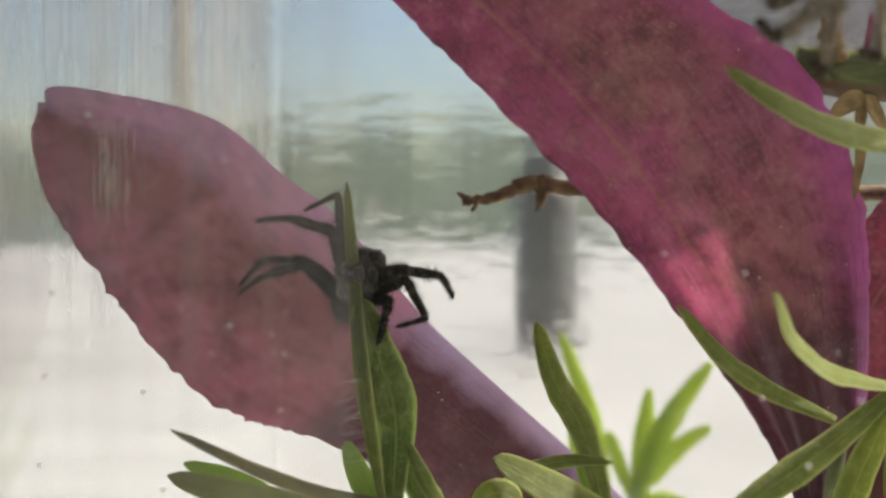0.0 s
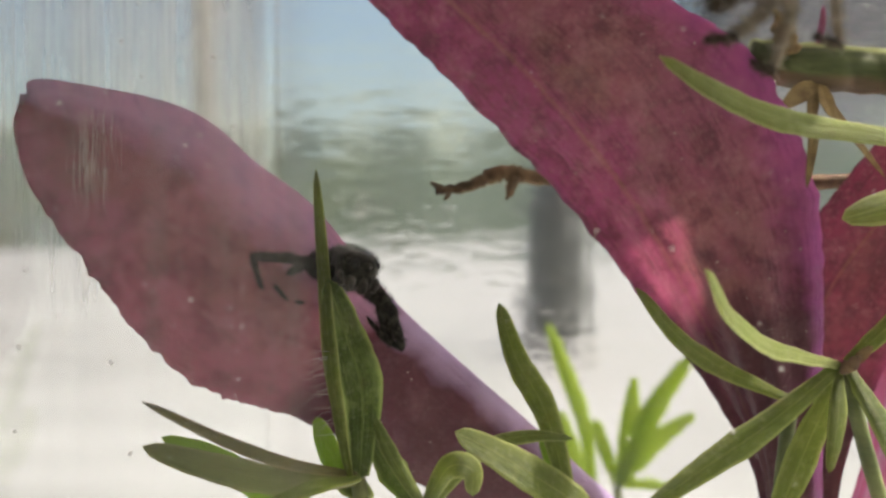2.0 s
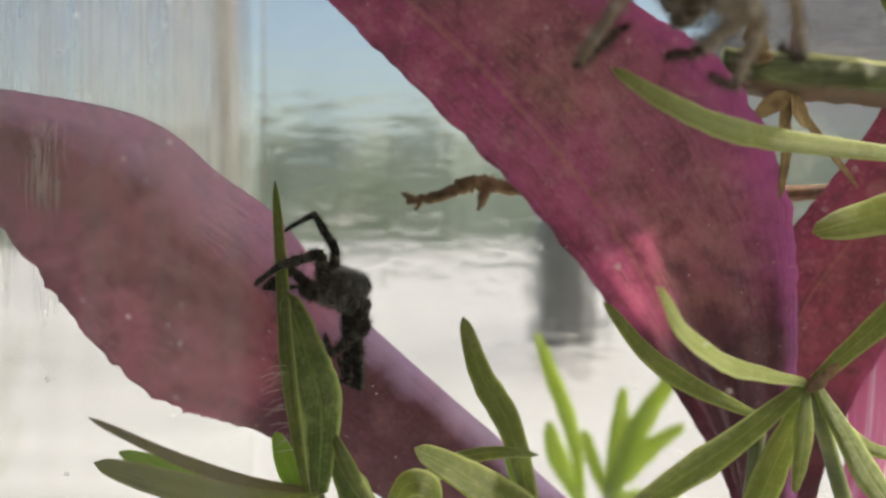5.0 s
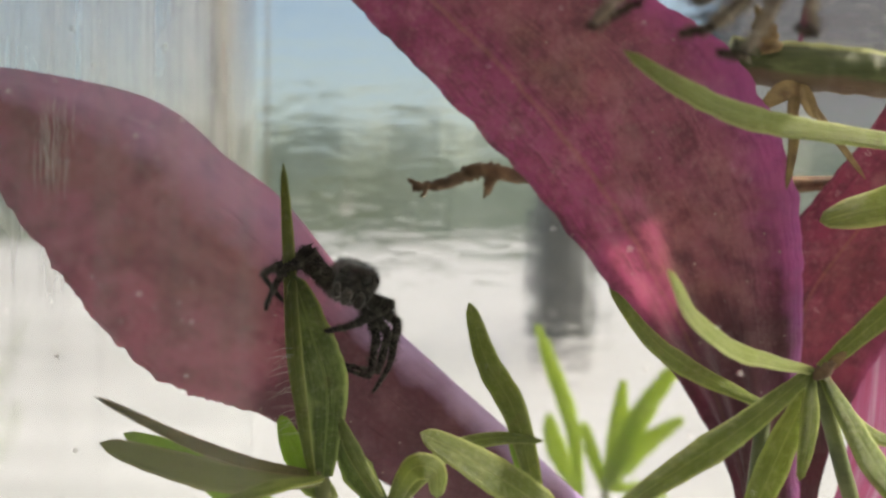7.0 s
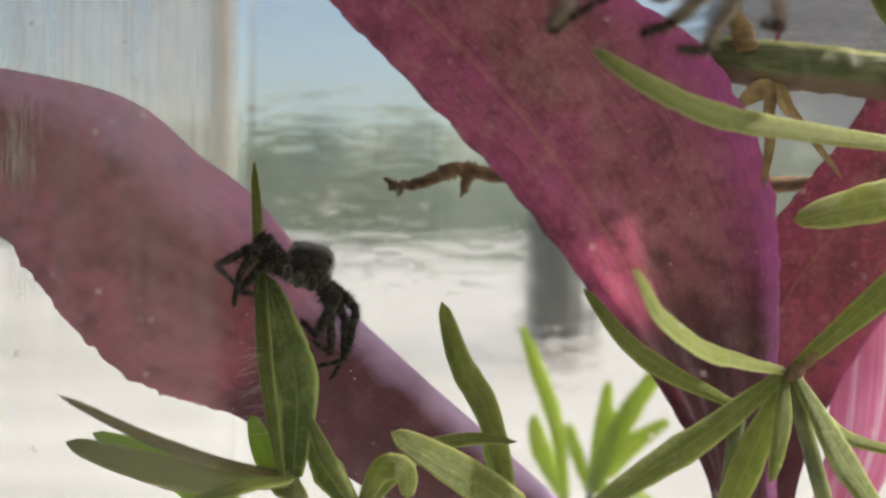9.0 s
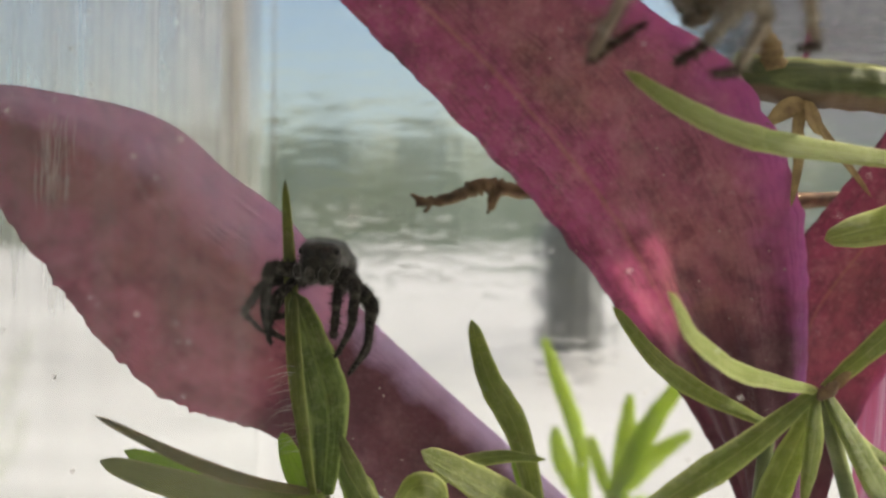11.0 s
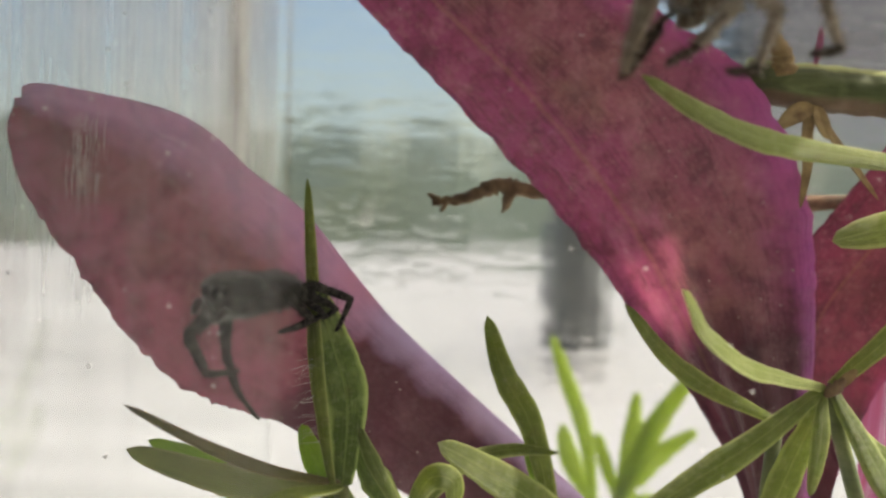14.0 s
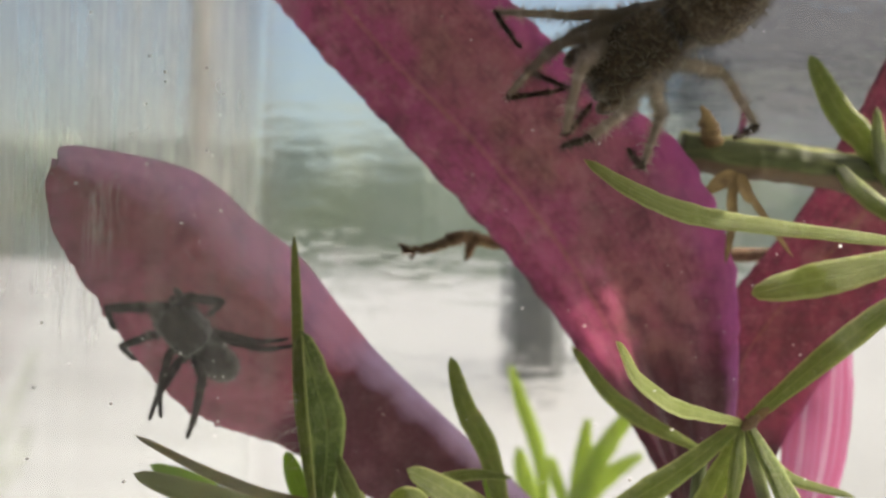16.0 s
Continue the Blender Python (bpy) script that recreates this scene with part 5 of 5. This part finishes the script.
    (12.25, (-5.1, 82.6, 50.7), (-0.12, -0.99, 0.05), (0.00, 0.05, 1.00), [(-9.3, 81.5, 49.2), (-10.8, 84.0, 45.2), (-8.9, 82.4, 48.3), (-6.6, 85.8, 45.6), (-6.8, 87.0, 51.0), (-6.7, 87.8, 48.1), (-6.6, 87.9, 50.8), (-6.5, 89.1, 48.0), (-2.6, 79.0, 50.4), (-5.2, 80.0, 46.2), (-0.8, 81.8, 50.1), (-2.0, 80.7, 42.9), (-1.6, 83.8, 47.5), (-1.4, 83.1, 42.2), (-2.3, 87.4, 50.9), (-2.1, 88.6, 48.0)]),
    (12.37, (-7.2, 80.4, 51.6), (-0.30, -0.95, 0.00), (0.00, 0.05, 1.00), [(-11.2, 79.5, 49.4), (-13.2, 79.9, 43.5), (-9.4, 78.5, 49.3), (-6.7, 79.8, 46.5), (-5.9, 79.3, 51.4), (-5.9, 80.6, 46.6), (-7.7, 85.9, 51.9), (-7.3, 87.2, 49.2), (-3.0, 80.0, 50.5), (-0.6, 79.8, 45.4), (-2.8, 80.9, 50.4), (-2.3, 80.7, 44.9), (-2.6, 81.7, 50.1), (-1.7, 81.5, 47.4), (-3.7, 79.4, 51.0), (-4.2, 80.8, 48.9)]),
    (12.5, (-6.7, 79.0, 50.4), (-0.40, -0.92, 0.00), (0.00, -0.05, 1.00), [(-10.9, 78.1, 48.7), (-12.5, 78.6, 45.1), (-10.5, 79.0, 48.4), (-9.0, 79.4, 43.1), (-7.6, 78.2, 47.6), (-6.1, 79.4, 42.9), (-5.0, 79.2, 51.3), (-4.5, 80.3, 45.8), (-2.9, 78.6, 50.9), (-1.3, 78.4, 48.8), (-2.4, 79.4, 49.3), (1.5, 79.2, 45.6), (-2.2, 80.1, 48.5), (-0.8, 79.9, 44.3), (-2.7, 78.1, 50.1), (-2.6, 79.4, 48.3)]),
    (13, (-8.0, 79.0, 50.3), (-0.40, -0.92, 0.00), (0.00, -0.05, 1.00), [(-12.2, 78.1, 48.6), (-13.8, 78.6, 44.9), (-11.7, 79.0, 48.3), (-10.3, 79.4, 42.9), (-8.9, 78.2, 47.4), (-7.4, 79.4, 42.8), (-6.2, 79.2, 51.2), (-5.7, 80.3, 45.7), (-4.2, 78.6, 50.8), (-2.5, 78.4, 48.7), (-3.6, 79.4, 49.2), (0.3, 79.2, 45.4), (-3.5, 80.1, 48.4), (-2.1, 79.9, 44.2), (-4.0, 78.2, 50.0), (-3.9, 79.4, 48.2)]),
    (13.35, (-8.0, 79.0, 50.3), (-0.40, -0.92, 0.00), (0.00, -0.05, 1.00), [(-12.2, 78.1, 48.6), (-13.8, 78.6, 44.9), (-11.7, 79.0, 48.3), (-10.3, 79.4, 42.9), (-8.9, 78.2, 47.4), (-7.4, 79.4, 42.8), (-6.2, 79.2, 51.2), (-5.7, 80.3, 45.7), (-4.2, 78.6, 50.8), (-2.5, 78.4, 48.7), (-3.6, 79.4, 49.2), (0.3, 79.2, 45.4), (-3.5, 80.1, 48.4), (-2.1, 79.9, 44.2), (-4.0, 78.2, 50.0), (-3.9, 79.4, 48.2)]),
    (13.5, (-10.2, 79.0, 48.6), (-0.62, -0.78, -0.05), (0.05, -0.20, 1.00), [(-13.4, 77.3, 46.5), (-11.6, 79.4, 43.6), (-11.0, 79.3, 44.9), (-9.7, 81.4, 43.4), (-9.4, 83.5, 49.7), (-9.1, 84.7, 46.9), (-8.7, 84.2, 49.6), (-8.2, 85.7, 47.0), (-7.7, 78.5, 50.2), (-4.3, 81.0, 51.2), (-6.4, 79.9, 49.0), (-6.4, 80.9, 46.1), (-5.9, 80.7, 49.0), (-5.6, 81.9, 46.2), (-5.5, 80.6, 49.8), (-4.3, 82.6, 47.4)]),
    (13.8, (-10.8, 79.0, 48.3), (-0.62, -0.78, -0.05), (0.05, -0.20, 1.00), [(-13.3, 77.1, 45.9), (-10.1, 78.2, 43.3), (-11.4, 79.7, 44.5), (-8.7, 79.9, 38.8), (-10.0, 83.5, 49.4), (-9.6, 84.7, 46.6), (-9.3, 84.2, 49.4), (-8.8, 85.7, 46.7), (-7.4, 79.0, 48.8), (-7.8, 79.8, 45.8), (-6.9, 79.9, 48.7), (-7.0, 80.9, 45.8), (-6.4, 80.7, 48.7), (-6.1, 81.9, 45.9), (-5.8, 80.6, 49.1), (-3.9, 80.4, 46.0)]),
    (14, (-10.8, 79.0, 48.4), (-0.62, -0.78, -0.05), (0.05, -0.20, 1.00), [(-13.4, 77.1, 45.9), (-10.1, 78.2, 43.3), (-11.4, 79.7, 44.6), (-8.7, 79.9, 38.8), (-10.0, 83.5, 49.5), (-9.6, 84.7, 46.7), (-9.3, 84.2, 49.4), (-8.8, 85.7, 46.7), (-7.5, 79.0, 48.8), (-7.8, 79.8, 45.8), (-6.9, 79.9, 48.8), (-7.0, 80.9, 45.9), (-6.4, 80.7, 48.7), (-6.1, 81.9, 46.0), (-5.8, 80.6, 49.1), (-3.8, 80.4, 46.0)]),
    (14.65, (-10.8, 79.0, 48.4), (-0.62, -0.78, -0.05), (0.05, -0.20, 1.00), [(-13.4, 77.1, 45.9), (-10.1, 78.2, 43.3), (-11.4, 79.7, 44.6), (-8.7, 79.9, 38.8), (-10.0, 83.5, 49.5), (-9.6, 84.7, 46.7), (-9.3, 84.2, 49.4), (-8.8, 85.7, 46.7), (-7.5, 79.0, 48.8), (-7.8, 79.8, 45.8), (-6.9, 79.9, 48.8), (-7.0, 80.9, 45.9), (-6.4, 80.7, 48.7), (-6.1, 81.9, 46.0), (-5.8, 80.6, 49.1), (-3.8, 80.4, 46.0)]),
    (14.95, (-10.4, 78.6, 48.1), (-0.26, -0.95, 0.16), (-0.05, -0.10, 1.00), [(-12.4, 75.4, 48.9), (-16.8, 76.9, 51.1), (-14.5, 78.3, 46.9), (-17.3, 78.7, 42.2), (-10.8, 78.2, 44.5), (-10.8, 79.1, 39.5), (-11.2, 84.1, 47.7), (-10.9, 84.9, 44.7), (-7.0, 78.3, 49.6), (-1.5, 78.0, 48.8), (-6.4, 79.2, 48.9), (-3.4, 78.9, 46.3), (-7.1, 82.0, 48.0), (-6.9, 82.5, 45.0), (-6.9, 82.9, 47.8), (-6.6, 83.8, 44.8)]),
    (15, (-10.4, 78.6, 48.3), (-0.26, -0.95, 0.16), (-0.05, -0.10, 1.00), [(-12.4, 75.4, 49.1), (-16.9, 76.9, 51.3), (-14.5, 78.2, 47.1), (-17.4, 78.7, 42.4), (-10.9, 78.2, 44.7), (-10.9, 79.1, 39.7), (-11.2, 84.1, 47.9), (-11.0, 84.9, 44.9), (-7.0, 78.3, 49.8), (-1.5, 78.1, 49.0), (-6.4, 79.2, 49.1), (-3.4, 78.9, 46.5), (-7.1, 82.0, 48.2), (-7.0, 82.5, 45.3), (-7.0, 82.9, 48.0), (-6.6, 83.8, 45.0)]),
    (15.5, (-10.7, 78.6, 48.1), (-0.26, -0.95, 0.16), (-0.05, -0.10, 1.00), [(-12.7, 75.5, 49.0), (-17.0, 76.9, 50.5), (-14.8, 78.3, 46.9), (-16.8, 78.8, 42.1), (-11.1, 77.7, 44.8), (-10.9, 78.9, 39.7), (-11.5, 84.1, 47.7), (-11.2, 84.9, 44.8), (-7.1, 78.3, 49.3), (-2.0, 78.0, 47.8), (-6.5, 79.1, 48.6), (-4.7, 78.9, 45.5), (-7.4, 82.0, 48.1), (-7.3, 82.5, 45.1), (-7.2, 82.9, 47.8), (-6.9, 83.8, 44.9)]),
    (15.6, (-10.7, 78.6, 48.1), (-0.26, -0.95, 0.16), (-0.05, -0.10, 1.00), [(-12.7, 75.5, 49.0), (-17.0, 76.9, 50.5), (-14.8, 78.3, 46.9), (-16.8, 78.8, 42.1), (-11.1, 77.7, 44.8), (-10.9, 78.9, 39.7), (-11.5, 84.1, 47.7), (-11.2, 84.9, 44.8), (-7.1, 78.3, 49.3), (-2.0, 78.0, 47.8), (-6.5, 79.1, 48.6), (-4.7, 78.9, 45.5), (-7.4, 82.0, 48.1), (-7.3, 82.5, 45.1), (-7.2, 82.9, 47.8), (-6.9, 83.8, 44.9)]),
    (15.8, (-13.8, 78.6, 49.0), (-0.65, -0.33, 0.69), (-0.10, -0.95, -0.20), [(-16.5, 78.0, 49.6), (-18.5, 78.5, 48.0), (-15.8, 78.3, 48.7), (-17.0, 78.7, 46.8), (-14.9, 78.6, 47.2), (-16.5, 79.0, 41.5), (-14.0, 78.9, 46.2), (-16.6, 79.3, 41.5), (-14.2, 76.5, 50.5), (-13.1, 77.9, 50.2), (-11.2, 80.2, 48.9), (-3.9, 79.9, 48.0), (-10.6, 80.5, 47.5), (-6.5, 80.2, 46.4), (-10.4, 80.5, 45.4), (-7.3, 80.3, 43.8)]),
    (16, (-14.3, 78.4, 49.3), (-0.65, -0.33, 0.69), (-0.10, -0.95, -0.20), [(-17.0, 77.8, 50.7), (-19.7, 78.3, 48.9), (-16.2, 78.1, 48.7), (-18.0, 78.5, 46.5), (-15.2, 78.4, 47.3), (-16.0, 78.8, 41.9), (-14.5, 78.7, 46.6), (-17.4, 79.1, 40.9), (-13.8, 77.4, 51.6), (-12.3, 78.3, 50.2), (-11.6, 80.0, 48.7), (-4.0, 79.7, 48.3), (-11.0, 80.3, 48.2), (-5.9, 80.0, 47.9), (-12.5, 77.6, 45.5), (-13.8, 78.8, 40.5)]),
]
# the grey spider's, in the same order
GREY_STANCES = [
    (0, (18.3, 62.5, 68.7), (-0.80, 0.13, -0.59), (0.10, 1.00, 0.00), [(20.2, 65.9, 65.8), (15.4, 60.3, 64.0), (21.0, 65.5, 65.7), (18.1, 60.3, 61.9), (23.2, 64.9, 66.8), (20.5, 60.3, 62.5), (26.3, 62.0, 70.5), (27.4, 57.6, 71.5), (18.7, 63.5, 73.6), (18.7, 58.8, 73.3), (20.0, 63.1, 74.3), (20.3, 58.5, 74.5), (21.3, 62.7, 75.0), (21.9, 58.3, 75.7), (22.5, 62.3, 75.7), (23.5, 58.0, 76.9)]),
    (1, (18.8, 62.5, 68.3), (-0.80, 0.13, -0.59), (0.10, 1.00, 0.00), [(20.9, 65.9, 65.7), (16.1, 60.3, 62.7), (22.0, 65.3, 65.3), (18.6, 60.3, 61.5), (24.3, 64.7, 67.0), (22.0, 60.3, 62.7), (26.8, 62.0, 70.1), (27.9, 57.6, 71.1), (19.2, 63.5, 73.2), (19.2, 58.8, 73.0), (20.5, 63.1, 73.9), (20.8, 58.5, 74.1), (21.8, 62.7, 74.7), (22.4, 58.3, 75.3), (23.0, 62.3, 75.4), (24.0, 58.0, 76.5)]),
    (3.5, (19.7, 62.5, 67.6), (-0.80, 0.13, -0.59), (0.10, 1.00, 0.00), [(22.3, 65.6, 64.9), (17.4, 60.3, 62.2), (23.1, 65.1, 64.5), (19.7, 60.3, 61.1), (24.8, 65.0, 66.3), (23.0, 60.3, 62.6), (27.7, 62.0, 69.4), (28.8, 57.6, 70.4), (15.1, 59.5, 65.2), (15.5, 60.3, 64.0), (21.5, 63.1, 73.2), (21.7, 58.5, 73.4), (22.7, 62.7, 74.0), (23.3, 58.3, 74.6), (24.0, 62.3, 74.7), (24.9, 58.0, 75.8)]),
    (7, (20.1, 62.5, 68.2), (-0.80, 0.13, -0.59), (0.10, 1.00, 0.00), [(22.1, 66.0, 65.7), (17.1, 60.3, 62.5), (23.3, 65.4, 65.3), (19.2, 60.3, 61.6), (24.9, 65.3, 67.2), (23.2, 60.3, 62.9), (28.1, 62.0, 70.0), (29.2, 57.6, 71.0), (15.6, 59.3, 65.9), (15.3, 60.3, 64.3), (21.9, 63.1, 73.8), (22.1, 58.5, 74.0), (23.1, 62.7, 74.5), (23.7, 58.3, 75.2), (24.4, 62.3, 75.3), (25.3, 58.0, 76.4)]),
    (11, (19.7, 62.5, 68.0), (-0.80, 0.13, -0.59), (0.10, 1.00, 0.00), [(21.4, 66.1, 66.2), (16.7, 60.3, 61.9), (22.7, 65.5, 65.5), (18.9, 60.3, 61.6), (24.6, 65.3, 67.6), (23.3, 60.3, 62.9), (27.7, 62.0, 69.9), (28.7, 57.6, 70.9), (14.8, 59.3, 66.1), (15.5, 60.3, 64.3), (21.4, 63.1, 73.7), (21.6, 58.5, 73.9), (22.6, 62.7, 74.4), (23.2, 58.3, 75.1), (23.9, 62.3, 75.1), (24.9, 58.0, 76.2)]),
    (13.5, (18.5, 62.5, 68.3), (-0.80, 0.13, -0.59), (0.10, 1.00, 0.00), [(20.3, 66.1, 66.6), (15.2, 60.3, 61.9), (22.5, 65.2, 66.2), (18.9, 60.3, 62.0), (24.4, 64.5, 67.8), (23.3, 60.3, 63.0), (26.5, 62.0, 70.2), (27.6, 57.6, 71.1), (14.4, 58.9, 66.0), (15.5, 60.3, 64.3), (15.5, 58.7, 66.8), (15.9, 60.3, 65.2), (21.5, 62.7, 74.7), (22.1, 58.3, 75.3), (22.8, 62.3, 75.4), (23.7, 58.0, 76.5)]),
    (14.6, (18.5, 62.5, 68.3), (-0.80, 0.13, -0.59), (0.10, 1.00, 0.00), [(20.3, 66.1, 66.6), (15.2, 60.3, 61.9), (22.5, 65.2, 66.2), (18.9, 60.3, 62.0), (24.4, 64.5, 67.8), (23.3, 60.3, 63.0), (26.5, 62.0, 70.2), (27.6, 57.6, 71.1), (14.4, 58.9, 66.0), (15.5, 60.3, 64.3), (15.5, 58.7, 66.8), (15.9, 60.3, 65.2), (21.5, 62.7, 74.7), (22.1, 58.3, 75.3), (22.8, 62.3, 75.4), (23.7, 58.0, 76.5)]),
    (15, (18.7, 62.5, 67.5), (-0.80, 0.13, -0.59), (0.10, 1.00, 0.00), [(20.1, 66.2, 66.2), (15.3, 60.3, 61.5), (22.6, 65.3, 65.8), (19.5, 60.3, 62.3), (24.5, 64.4, 68.3), (23.6, 60.3, 63.2), (26.7, 62.0, 69.3), (27.8, 57.6, 70.3), (14.9, 58.1, 65.7), (15.6, 60.3, 64.9), (14.0, 59.5, 67.4), (13.8, 60.3, 65.6), (21.7, 62.7, 73.8), (22.3, 58.3, 74.5), (22.9, 62.3, 74.5), (23.9, 58.0, 75.7)]),
    (15.2, (18.7, 62.5, 67.6), (-0.80, 0.13, -0.59), (0.10, 1.00, 0.00), [(20.1, 66.2, 65.3), (15.2, 60.3, 60.9), (22.6, 65.2, 65.4), (19.4, 60.3, 61.8), (24.6, 64.3, 68.2), (23.8, 60.3, 61.9), (26.7, 62.0, 69.4), (27.8, 57.6, 70.4), (15.5, 57.8, 65.9), (16.1, 60.3, 64.9), (13.6, 60.8, 67.5), (13.1, 60.3, 64.6), (14.8, 62.1, 67.9), (14.2, 60.3, 65.0), (22.9, 62.3, 74.7), (23.9, 58.0, 75.8)]),
    (15.6, (17.7, 62.5, 68.5), (-0.80, 0.13, -0.59), (0.10, 1.00, 0.00), [(19.0, 66.1, 65.7), (15.0, 60.3, 61.4), (22.4, 64.4, 66.0), (19.2, 60.3, 62.4), (24.2, 63.8, 68.7), (23.6, 60.3, 63.3), (22.2, 65.5, 70.6), (22.9, 60.3, 71.1), (15.3, 57.4, 67.0), (16.4, 60.3, 65.3), (13.8, 58.3, 68.5), (14.3, 60.3, 65.3), (13.6, 61.9, 69.5), (12.6, 60.3, 65.0), (14.4, 61.6, 71.2), (11.5, 60.3, 70.3)]),
    (16, (17.5, 62.5, 69.0), (-0.80, 0.13, -0.59), (0.10, 1.00, 0.00), [(18.0, 66.2, 66.0), (12.7, 60.3, 62.6), (20.1, 65.4, 65.8), (17.3, 60.3, 62.7), (23.7, 64.1, 68.5), (24.0, 60.3, 63.7), (22.9, 65.0, 71.5), (24.7, 60.3, 72.9), (14.0, 57.6, 67.9), (14.9, 60.3, 65.5), (12.6, 59.8, 69.2), (13.2, 60.3, 66.4), (13.1, 61.7, 71.3), (10.2, 60.3, 69.0), (14.5, 61.8, 70.6), (13.9, 60.3, 66.3)]),
]


def between(rows, t):
    """The values of rows at t, eased from row to row."""
    if t <= rows[0][0]:
        return np.array(rows[0][1:])
    for a, b in zip(rows, rows[1:]):
        if t <= b[0]:
            s = (t - a[0]) / (b[0] - a[0])
            s = s * s * (3 - 2 * s)
            return np.array(a[1:]) * (1 - s) + np.array(b[1:]) * s
    return np.array(rows[-1][1:])


def aim(at, forward, up):
    """The pose of a body whose +y looks forward and +z is its back; at in millimetres."""
    f = Vector(forward).normalized()
    x = f.cross(Vector(up)).normalized()
    m = Matrix((x, f, x.cross(f))).transposed().to_4x4()
    m.translation = Vector(at) * MM
    return m


def limb_pose(start, end, bend):
    """Lies along +x from start towards end, its +z towards bend."""
    x = (end - start).normalized()
    y = bend.cross(x).normalized()
    m = Matrix((x, y, x.cross(y))).transposed().to_4x4()
    m.translation = start * MM
    return m


def step_legs(legs, bodies, joints, size):
    """Keys each leg so that knee and foot come to where joints says. bodies: (t, pose); joints: a function of leg and t to two places in millimetres."""
    for k, (thigh, shin, foot, hip) in enumerate(legs):
        rows = [[], [], []]
        for t, m in bodies:
            inv = m.inverted()
            knee, end = [(inv @ (q * MM)) / MM for q in joints(k, t)]
            knee = hip + (knee - hip).normalized() * FEMUR * size
            a, b = SHIN * size, FOOT * size
            d = end - knee
            far = min(max(d.length, abs(a - b) + 0.9), (a + b) * 0.985)
            d.normalize()
            out = knee - (hip + end) / 2 + Vector((0.3 if hip.x > 0 else -0.3, 0, 0.3))
            out = (out - d * out.dot(d)).normalized()
            cos = (a * a + far * far - b * b) / (2 * a * far)
            ankle = knee + d * a * cos + out * a * math.sqrt(max(0.0, 1 - cos * cos))
            end = knee + d * far
            upper = limb_pose(hip, knee, out)
            rows[0].append((t, upper))
            rows[1].append((t, upper.inverted() @ limb_pose(knee, ankle, out)))
            rows[2].append((t, upper.inverted() @ limb_pose(ankle, end, out)))
        for piece, keyed in zip((thigh, shin, foot), rows):
            walk(piece, keyed)


def move_spider(body, legs, stances, size):
    """Keys a spider and its legs from stance to stance."""
    flat = [(t, *head, *forward, *back, *[v for joint in joints for v in joint]) for t, head, forward, back, joints in stances]
    bodies = []
    for t in [k * 0.1 for k in range(161)]:
        g = between(flat, t)
        f = Vector(g[3:6]).normalized()
        bodies.append((t, aim(Vector(g[:3]) - f * 1.5 * size, f, g[6:9])))
    walk(body, bodies)

    def joints(k, t):
        g = between(flat, t)[9 + 6 * k:15 + 6 * k]
        return Vector(g[:3]), Vector(g[3:])
    step_legs(legs, bodies, joints, size)


def motions():
    move_spider(black_spider, black_legs, STANCES, BLACK_SIZE)
    move_spider(grey_spider, grey_legs, GREY_STANCES, GREY_SIZE)
    rest = mauve_petal.matrix_basis.copy()
    sway = Matrix.Translation((0.9 * MM, 0, 0.5 * MM))
    walk(mauve_petal, [(0, rest), (14.9, rest), (15.6, sway @ rest), (16, sway @ rest)])


motions()
